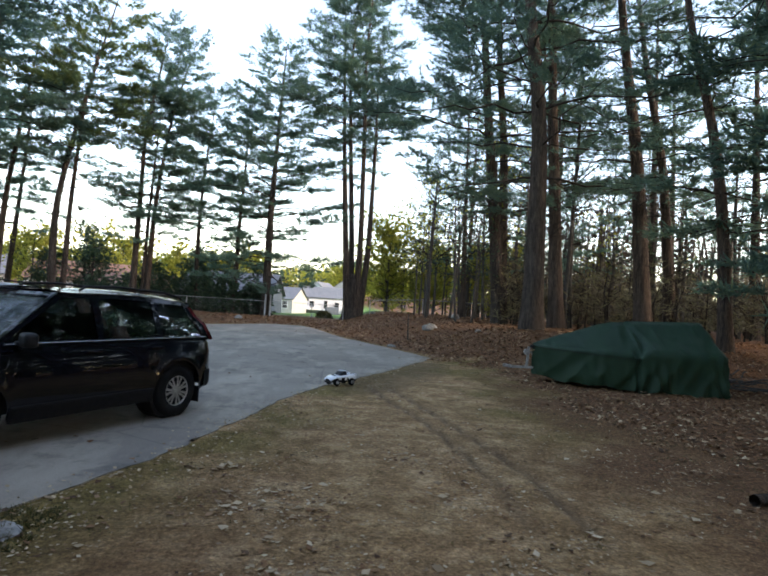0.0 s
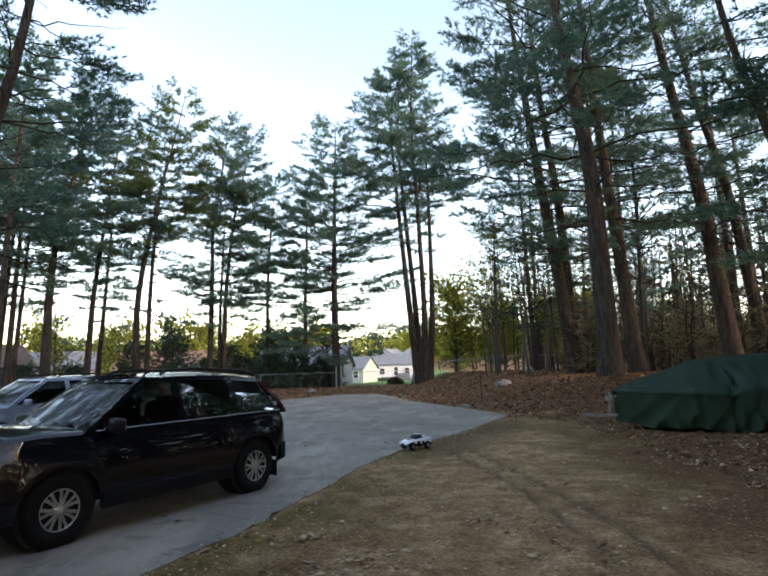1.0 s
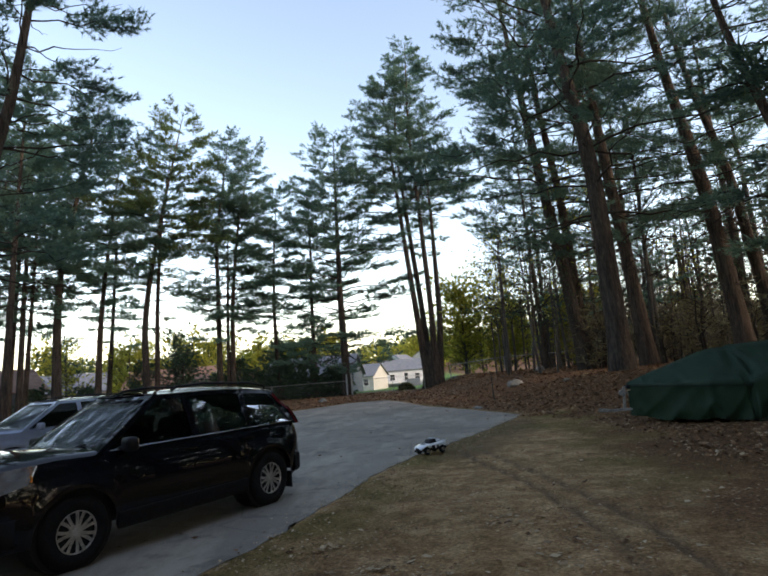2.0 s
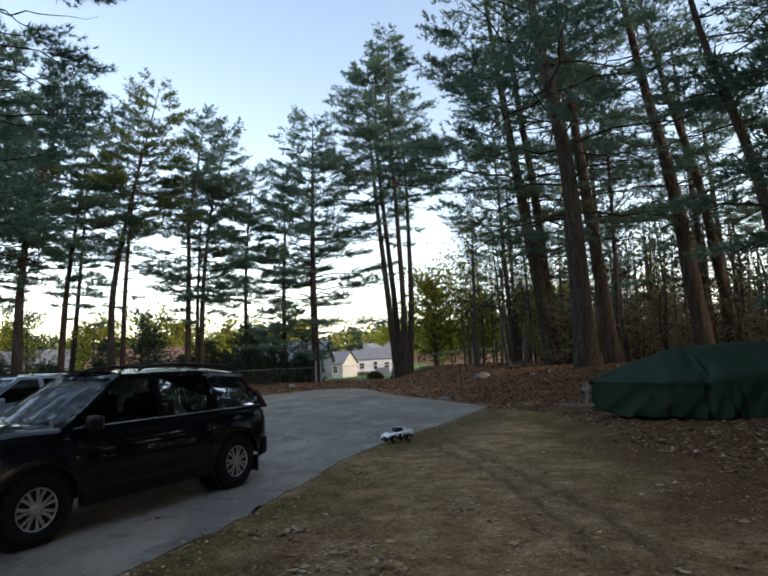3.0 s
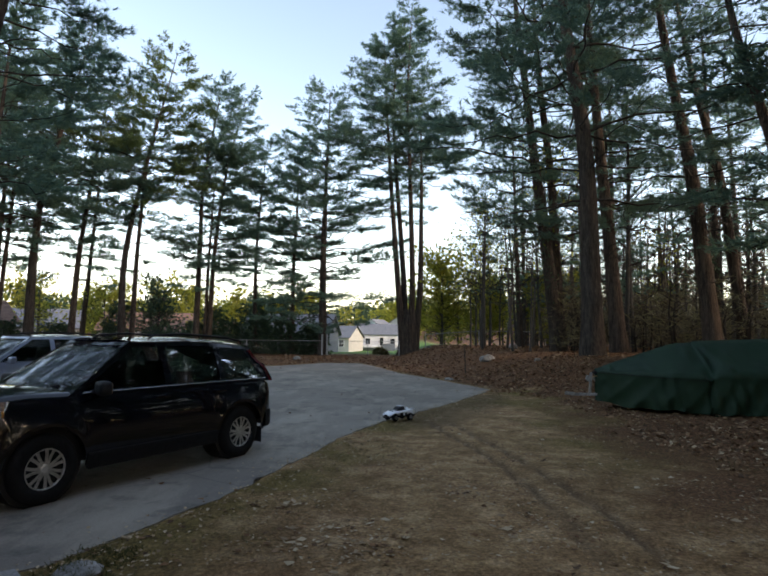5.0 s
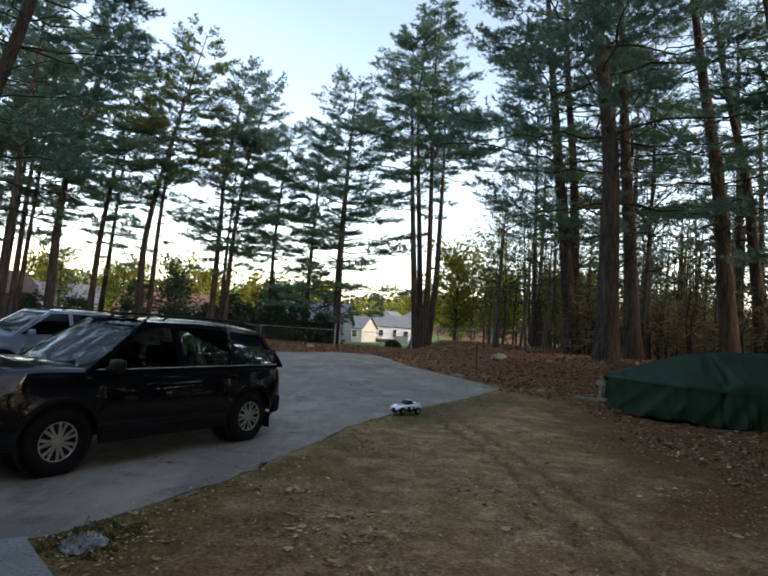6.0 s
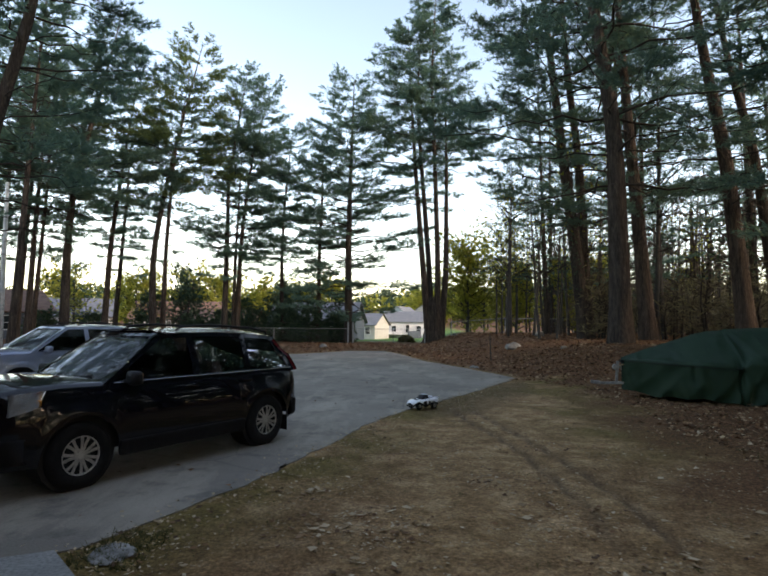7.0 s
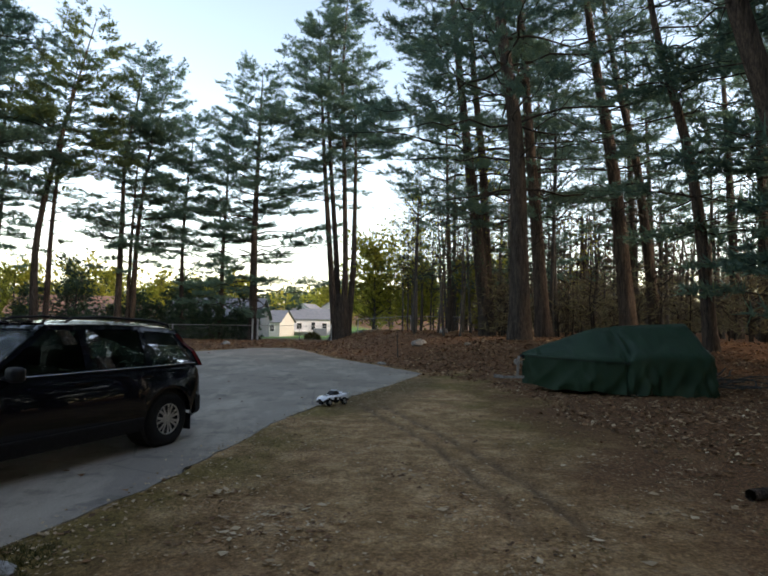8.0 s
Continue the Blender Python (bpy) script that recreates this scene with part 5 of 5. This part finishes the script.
def house(at, turn, w, d, h, rise, wall_mat, roof_mat, label, windows, extra=()):
    """A gabled house, its long side (w) to the front at -y, the ridge along x."""
    x, y = at
    ob = thing("house", label, "house", "houses past the fence", pose(x, y, ground_z(x, y) - 0.2, 0, 0, turn))
    bm = bmesh.new()
    prof = [(-d / 2, 0), (d / 2, 0), (d / 2, h), (0, h + rise), (-d / 2, h)]
    a, b = [bm.verts.new((-w / 2, p, z)) for p, z in prof], [bm.verts.new((w / 2, p, z)) for p, z in prof]
    bm.faces.new(a)
    bm.faces.new(b)
    for k in range(5):
        bm.faces.new((a[k], a[(k + 1) % 5], b[(k + 1) % 5], b[k]))
    part("wall", bm, wall_mat, ob)
    for s in (1, -1):
        n = Vector((0, s * rise, d / 2)).normalized() * 0.12
        bm = bmesh.new()
        e = 0.35
        lowp, top = Vector((0, s * (d / 2 + e), h - e * rise / (d / 2))), Vector((0, 0, h + rise))
        vs = [Vector((q * (w / 2 + e), 0, 0)) + p + n * o for o in (0.1, 1) for p in (lowp, top) for q in (-1, 1)]
        vv = [bm.verts.new(p) for p in vs]
        for f in ((0, 1, 3, 2), (4, 5, 7, 6), (0, 1, 5, 4), (2, 3, 7, 6), (0, 2, 6, 4), (1, 3, 7, 5)):
            bm.faces.new([vv[k] for k in f])
        part("roof", bm, roof_mat, ob)
    for side, u, z, ww, hh in windows:
        if side == "front":
            m = pose(u, -d / 2, z)
        else:
            m = pose((-1 if side == "west" else 1) * w / 2, u, z, 0, 0, -90 if side == "west" else 90)
        win = piece("window", None, ob)
        win.matrix_basis = m
        bm = box((ww + 0.2, 0.10, 0.10), (0, -0.03, hh / 2 + 0.05))
        for sz, p in (((ww + 0.2, 0.10, 0.10), (0, -0.03, -hh / 2 - 0.05)), ((0.10, 0.10, hh), (-ww / 2 - 0.05, -0.03, 0)), ((0.10, 0.10, hh), (ww / 2 + 0.05, -0.03, 0)), ((ww, 0.05, 0.05), (0, -0.02, 0))):
            box(sz, p, bm=bm)
        part("frame", bm, TRIM, win)
        part("pane", box((ww, 0.03, hh), (0, 0.005, 0)), PANE, win)
    for sz, p, mt, nm in extra:
        part(nm, box(sz, p, 0.02), mt, ob)


STD = [("front", -2.2, 1.7, 1.0, 1.2), ("front", 0.6, 1.7, 1.0, 1.2), ("front", 2.6, 1.7, 0.9, 1.2)]
house((-10.4, 104), -18, 8.0, 7.0, 2.8, 2.0, CREAM, ROOF_GREY, "cream single-storey house with a grey shingle roof", STD)
house((-2.9, 114), 8, 7.6, 8.0, 3.4, 2.0, WHITE_SIDING, ROOF_GREY, "white house with a grey roof and a deck", [("front", -2.4, 2.0, 0.9, 1.1), ("front", 0.3, 2.0, 0.7, 1.5), ("front", 2.5, 2.0, 0.9, 1.1)],
      [((3.4, 2.2, 0.2), (-2.4, -5.2, 1.0), TRIM, "deck"), ((2.4, 1.8, 1.6), (1.4, -5.8, 0.8), GREY_SIDING, "lean_to"), ((3.2, 1.0, 1.1), (4.9, -5.0, 0.6), WHITE_SIDING, "porch")])
house((-4.0, 150), 70, 9, 7, 5.0, 2.4, WHITE_SIDING, ROOF_GREY, "white gabled house on the far slope", [("west", 0, 3.2, 1.0, 1.3)])
house((2.5, 160), 75, 9, 7, 5.2, 2.4, CREAM, ROOF_GREY, "pale gabled house among spring trees on the slope", [("west", 0, 3.2, 1.0, 1.3)])
house((-33.2, 76), 12, 11, 7.5, 3.0, 2.3, WHITE_SIDING, ROOF_BROWN, "white house with a brown shingle roof", STD)
house((-22.0, 62), 5, 8.0, 6, 2.1, 1.3, BROWN_SIDING, ROOF_BROWN, "low brown shed behind the pines", [("front", 1.0, 1.3, 0.8, 0.7)])
house((-11.5, 64), -6, 9.5, 7, 2.3, 2.1, GREY_SIDING, ROOF_GREY, "slate-grey house half hidden by shrubs", STD)
house((-44.5, 70), 30, 9, 7, 3.0, 2.2, WHITE_SIDING, ROOF_GREY, "white house seen between the trunks", STD)
house((-40.5, 50), 55, 9, 7, 2.8, 2.0, GREY_SIDING, ROOF_BROWN, "dull grey house behind the parking place", STD)


def pole(at, h, label, arm):
    x, y = at
    z = ground_z(x, y)
    ob = thing("utility_pole", label, "pole", m=pose(x, y, z))
    tubes("shaft", [([(0, 0, -0.3), (0, 0, h)], (0.14, 0.09))], BARK_GREY if arm else GALVANISED, ob, n=10)
    if arm:
        part("crossarm", box((1.8, 0.1, 0.12), (0, -0.1, h - 0.7), 0.01), BARK_GREY, ob)


pole((-32.9, 80), 8.2, "wooden utility pole with a crossarm beside the white house", True)
pole((-21.8, 28), 9.0, "thin grey pole behind the parked cars", False)


# ---- far woods: a rising belt of trees, too many to count ----
def belt(name, label, seed, arc, near, far, count, tall, mat, size, per, wood_mat=None, trunks=True, slim=0.6):
    rng = np.random.default_rng(seed)
    a, d = np.radians(rng.uniform(*arc, count)), rng.uniform(near, far, count)
    px, py = d * np.sin(a), d * np.cos(a)
    pz = height(px, py)
    pts, ways, wood = [], [], []
    for x, y, z in zip(px, py, pz):
        h = tall * rng.uniform(0.6, 1.2)
        n = per
        t = rng.uniform(0.12 if trunks is False else 0.3, 1, n)
        ang = rng.uniform(0, 6.28, n)
        rr = h * 0.30 * np.sqrt(np.clip(1 - ((t - 0.5) / 0.55) ** 2, 0.05, 1)) * rng.uniform(0.2, 1, n) ** 0.5
        pts.append(np.stack([x + rr * np.cos(ang), y + rr * np.sin(ang), z + t * h], 1))
        ways.append(np.stack([np.cos(ang), np.sin(ang), 0.3 + 0 * ang], 1))
        wood.append(([(x, y, z - 0.3), (x + rng.normal(0, 0.2), y, z + h * 0.5), (x + rng.normal(0, 0.4), y, z + h * 0.92)], (0.012 * h + 0.03, 0.008 * h + 0.02, 0.01)))
        for k in range(6):
            t0, an = rng.uniform(0.25, 0.9), rng.uniform(0, 6.28)
            q = np.array((x, y, z + h * t0))
            e = np.array((math.cos(an), math.sin(an), 0.6)) * h * 0.2
            wood.append(([q, q + e * 0.5, q + e], (0.03, 0.02, 0.01)))
    v, f = blades(np.concatenate(pts), np.concatenate(ways), size, size * slim, 3, rng, 1.0)
    ob = tagged(piece(name, mesh_of(name, v, f, mat)), label, "woods", kind="stuff")
    tubes("trunks", wood, wood_mat or TWIG, ob, n=4)["kind"] = "stuff"


belt("far_woods", "distant dark green conifers on the hillside", 1, (-62, 16), 190, 420, 340, 15, SHRUB, 1.5, 60)
belt("spring_woods", "distant yellow green woods beyond the houses", 2, (-62, 12), 170, 330, 150, 12, SPRING, 1.3, 60)
belt("bare_wood", "grey bare trunks and twigs deep in the wood", 3, (13, 62), 40, 115, 420, 11, GREY_TWIG, 0.35, 14, GREY_TWIG)
belt("wood_edge", "dull green undergrowth deep in the wood", 4, (15, 62), 52, 130, 300, 6, DRY_BRUSH, 0.9, 60, trunks=False, slim=0.22)
belt("brush", "dry olive brush under the pines", 5, (16, 58), 30, 75, 380, 3.4, DRY_BRUSH, 0.5, 40, trunks=False, slim=0.10)

# ---- added round and behind the camera to block sky: pines and undergrowth; then the house ----
back_r = random.Random(31)
# tall pines added at the right to darken the ground and the car's reflections
for k, (x, y) in enumerate(((14, 11), (16, 6), (13.5, 2), (15, -3))):
    pine((x, y), [], (x - 1.0, y, 28), 0.28, 4.0, 4.6, 120 + k, 0.55, bare=0.05, dense=0.85, count=6, gap=1.65, group=WOOD, label="dark pine added round the clearing to block sky light")
models = [o for o in scene.objects if o.get("label") == "dark pine added round the clearing to block sky light"]
for x, y in ((17, 13.5), (20, 12), (16, 16), (18, 1), (13, 7.8), (21, 9), (20, 4), (22, 14), (24, -2), (19, -6), (13, -6)):
    copy_thing(models[int(x) % 4], pose(x, y, ground_z(x, y), 0, 0, x * 40))
for k in range(22):
    a = radians(50 + 262 * (k + back_r.uniform(0.2, 0.8)) / 22)
    d = back_r.uniform(17, 34)
    x, y = d * math.sin(a), d * math.cos(a)
    if edge_away(np.array([x]), np.array([y]))[0] > 1.0 or k % 2:
        copy_thing(models[k % 4], pose(x, y, ground_z(x, y), 0, 0, back_r.uniform(0, 360)))
belt("wood_behind", "dull green undergrowth added to close the place behind the camera", 6, (58, 318), 34, 80, 420, 9, SHRUB, 0.8, 50, trunks=False)


def own_house():
    """The house whose eave the walker stands under: x runs along the eave, -y outward from the wall."""
    m = pose(-0.076, -0.093, 0, 0, 0, math.degrees(math.atan2(0.63, -0.775)))
    home = thing("house", "brown clapboard house with a white gutter along its low eave", "house", m=m)
    # the unseen left end is lengthened to shade the drive and the car's front
    u0, u1, mid, span = -9.0, 8.0, -0.5, 17.0
    part("wall", box((span - 0.6, 0.25, 2.9), (mid, 1.15, 1.40), 0.01), BROWN_SIDING, home)
    part("wall", box((0.25, 6.0, 2.9), (u1 - 0.45, 4.2, 1.40), 0.01), BROWN_SIDING, home)
    bm = box((span, 1.40, 0.03), (mid, 0.36, 2.735), 0.005)
    for k in range(57):
        box((0.012, 1.38, 0.008), (u0 + 0.15 + k * 0.294, 0.36, 2.717), bm=bm)
    part("soffit", bm, TRIM, home, "white ribbed soffit under the eave")
    part("fascia", box((span, 0.03, 0.20), (mid, -0.355, 2.81), 0.006), TRIM, home)
    prof = [(-0.375, 2.84), (-0.375, 2.72), (-0.40, 2.705), (-0.44, 2.71), (-0.475, 2.76), (-0.48, 2.83), (-0.495, 2.84), (-0.495, 2.855)]
    gut = loft([[(u, y, z) for y, z in prof] for u in np.linspace(u0 - 0.05, u1 + 0.05, 10)], False)
    bmesh.ops.solidify(gut, geom=gut.faces[:], thickness=0.006)
    part("gutter", gut, TRIM, home, "pale metal rain gutter", smooth=False)
    for y0, z0, y1, z1 in ((-0.42, 2.88, 4.0, 4.65), (4.0, 4.65, 8.3, 2.9)):
        slope = Vector((0, y1 - y0, z1 - z0))
        bm = box((span + 0.2, slope.length, 0.10), (0, 0, 0), 0.01, pose(0, 0, 0, math.degrees(math.atan2(z1 - z0, y1 - y0))))
        bm.transform(Matrix.Translation((mid, (y0 + y1) / 2, (z0 + z1) / 2)))
        part("roof", bm, ROOF_BROWN, home)


own_house()

# ---- litter, grass, stones ----
def scatter(name, label, category, mat, count, size, seed, where, curl=0.35, aspect=0.7):
    """Small curled scraps that lie on the ground."""
    rng = np.random.default_rng(seed)
    x, y = where(rng, count)
    z = height(x, y) + 0.004 + 0.016 * (edge_away(x, y) < 0.03)
    n = len(x)
    a, s = rng.uniform(0, 6.28, n), size * rng.uniform(0.4, 1.4, n)
    ux, uy = np.cos(a) * s, np.sin(a) * s
    vx, vy = -np.sin(a) * s * aspect, np.cos(a) * s * aspect
    t = rng.uniform(0, curl, (n, 4)) * s[:, None]
    p = np.stack([x, y, z], 1)
    corners = [p + np.stack([i * ux + j * vx, i * uy + j * vy, t[:, k]], 1) for k, (i, j) in enumerate(((-0.5, 0.0), (0.05, -0.5), (0.5, 0.0), (0.0, 0.5)))]
    v = np.stack(corners, 1).reshape(-1, 3)
    b = np.arange(n) * 4
    f = np.concatenate([np.stack([b, b + 1, b + 2], 1), np.stack([b, b + 2, b + 3], 1)])
    tagged(piece(name, mesh_of(name, v, f, mat)), label, category, kind="stuff")


def clump_mask(x, y, size, seed):
    return waves(x, y, size, seed) + 0.6 * waves(x, y, size * 0.35, seed + 1)


def on_bare(rng, n):
    d = 2.4 + 13 * rng.uniform(0, 1, n) ** 1.5
    a = rng.uniform(-0.75, 0.72, n)
    x, y = d * np.sin(a), d * np.cos(a)
    keep = (edge_away(x, y) > 0.02) & (clump_mask(x, y, 1.6, 21) > rng.normal(0.25, 0.5, n))
    return x[keep], y[keep]


def on_drive(rng, n):
    x, y = rng.uniform(-6, 3, n), rng.uniform(4, 33, n)
    keep = edge_away(x, y) < -0.05
    return x[keep], y[keep]


def on_litter(rng, n):
    x, y = rng.uniform(3.2, 15, n), rng.uniform(4, 24, n)
    keep = (edge_away(x, y) > 0.05) & ((x - 4.3 + clump_mask(x, y, 2.3, 23) * 0.7 > 0) | (y > 17))
    return x[keep], y[keep]


def on_far_litter(rng, n):
    x, y = rng.uniform(-9, 18, n), rng.uniform(17, 46, n)
    keep = edge_away(x, y) > 0.05
    return x[keep], y[keep]


def by_edge(rng, n):
    x, y = rng.uniform(-3, 3.4, n), rng.uniform(3.5, 18, n)
    e = edge_away(x, y)
    keep = (e > -rng.exponential(0.14, n)) & (e < rng.exponential(0.35, n))
    return x[keep], y[keep]


scatter("leaf_scraps", "bleached leaf scraps and wood chips trodden into the soil", "litter", CHIPS, 22000, 0.04, 1, on_bare, 0.2, 0.5)
scatter("fallen_leaves", "dry brown fallen leaves on the soil", "litter", LITTER, 6500, 0.055, 2, on_bare, 0.3)
scatter("pale_flakes", "broad pale leaf flakes pressed into the soil", "litter", CHIPS, 1500, 0.085, 8, on_bare, 0.25, 0.6)
scatter("drive_leaves", "single dry leaves blown onto the asphalt", "litter", LITTER, 260, 0.06, 10, on_drive, 0.4)
scatter("oak_leaves", "thick drift of russet oak leaves under the trees", "litter", LITTER, 26000, 0.075, 3, on_litter, 0.5)
scatter("bank_leaves", "russet leaves on the bank beyond the drive", "litter", LITTER, 26000, 0.12, 4, on_far_litter, 0.5)
scatter("pale_leaves", "pale bleached leaves on the russet drift", "litter", CHIPS, 1500, 0.075, 5, on_litter, 0.5)
scatter("edge_grit", "grit and crumbs of asphalt along the drive's edge", "grit", CHIPS, 15000, 0.03, 6, by_edge, 0.6, 0.9)


def grass(name, label, count, seed, where, tall):
    rng = np.random.default_rng(seed)
    x, y = where(rng, count)
    p = np.stack([x, y, height(x, y)], 1)
    v, f = blades(p, np.repeat(np.array([[0, 0, 1.0]]), len(p), 0), tall, tall * 0.09, 4, rng, 0.7)
    tagged(piece(name, mesh_of(name, v, f, GRASS)), label, "grass", kind="stuff")


def grassy(rng, n):
    x, y = rng.uniform(-2.6, 6.5, n), rng.uniform(2.6, 17, n)
    e = edge_away(x, y)
    keep = (e > 0.05) & (clump_mask(x, y, 1.3, 33) + 1.2 * np.exp(-((e - 0.6) / 0.5) ** 2) + 0.8 * smooth_step(2.5, 4.5, x) > rng.normal(1.0, 0.3, n))
    return x[keep], y[keep]


grass("moss_grass", "short thin grass and moss on the bare soil", 30000, 7, grassy, 0.032)
grass("weeds", "short green weeds in the gap beside the walkway", 260, 9, lambda rng, n: (rng.uniform(-2.45, -1.9, n), rng.uniform(3.75, 4.5, n)), 0.07)


def stone(at, size, seed, label="pale granite stone lying on the leaves"):
    rng = random.Random(seed)
    x, y = at
    ob = thing("stone", label, "stone", "stones round the drive", pose(x, y, ground_z(x, y) + size[2] * 0.2, 0, 0, rng.uniform(0, 360)))
    bm = bmesh.new()
    bmesh.ops.create_icosphere(bm, subdivisions=3, radius=0.5)
    for v in bm.verts:
        n = noise.noise(v.co * 2.1 + Vector((seed, 0, 0))) * 0.35 + noise.noise(v.co * 5 + Vector((0, seed, 0))) * 0.10
        v.co = v.co * (1 + n)
        v.co = Vector((v.co.x * size[0], v.co.y * size[1], max(-0.3, v.co.z) * size[2]))
    part("block", bm, STONE, ob, smooth=False)


stone((4.45, 26.0), (0.95, 0.6, 0.42), 1)
stone((-6.5, 38.4), (0.6, 0.45, 0.4), 2)
stone((7.2, 33.5), (0.6, 0.5, 0.55), 3, "upright grey stone at the edge of the wood")
stone((3.0, 45.6), (0.4, 0.35, 0.3), 4)
stone((6.0, 23.2), (0.5, 0.18, 0.16), 5, "pale broken piece of wood-grey stone")
stone((2.2, 21.6), (0.5, 0.3, 0.12), 6, "flat dark lump at the drive's edge")
stone((-2.2, 4.05), (0.40, 0.32, 0.04), 7, "flat broken piece of concrete beside the walkway")


def brush_pile(at):
    rng = np.random.default_rng(77)
    x, y = at
    ob = thing("brush_pile", "heap of grey dead branches behind the covered boat", "branches", m=pose(x, y, ground_z(x, y)))
    for k in range(34):
        a, ln = rng.uniform(0, 6.28), rng.uniform(0.5, 1.6)
        c = np.array((rng.normal(0, 0.55), rng.normal(0, 0.5), rng.uniform(0.03, 0.45)))
        d = np.array((math.cos(a), math.sin(a), rng.uniform(-0.15, 0.3)))
        p = [c - d * ln * 0.5, c + rng.normal(0, 0.06, 3), c + d * ln * 0.5]
        p = [np.array((q[0], q[1], max(0.02, q[2]))) for q in p]
        tubes("branch", [(p, (0.022, 0.018, 0.007))], BARK_GREY, ob, n=5)


brush_pile((10.4, 14.2))


def stick(points, r, label, mat=None):
    pts = np.array([(x, y, ground_z(x, y) + z) for x, y, z in points])
    ob = tubes("fallen_branch", [(pts, np.linspace(r, r * 0.4, len(pts)))], mat or BARK_GREY, n=7)
    tagged(ob, label, "branch")


stick([(3.15, 24.0, -0.1), (3.12, 24.0, 0.6), (3.10, 24.0, 1.15)], 0.03, "thin upright stake on the leafy bank")
stick([(4.02, 5.08, 0.06), (4.4, 5.2, 0.07), (5.0, 5.4, 0.08)], 0.06, "dark end of a log on the soil", BARK)
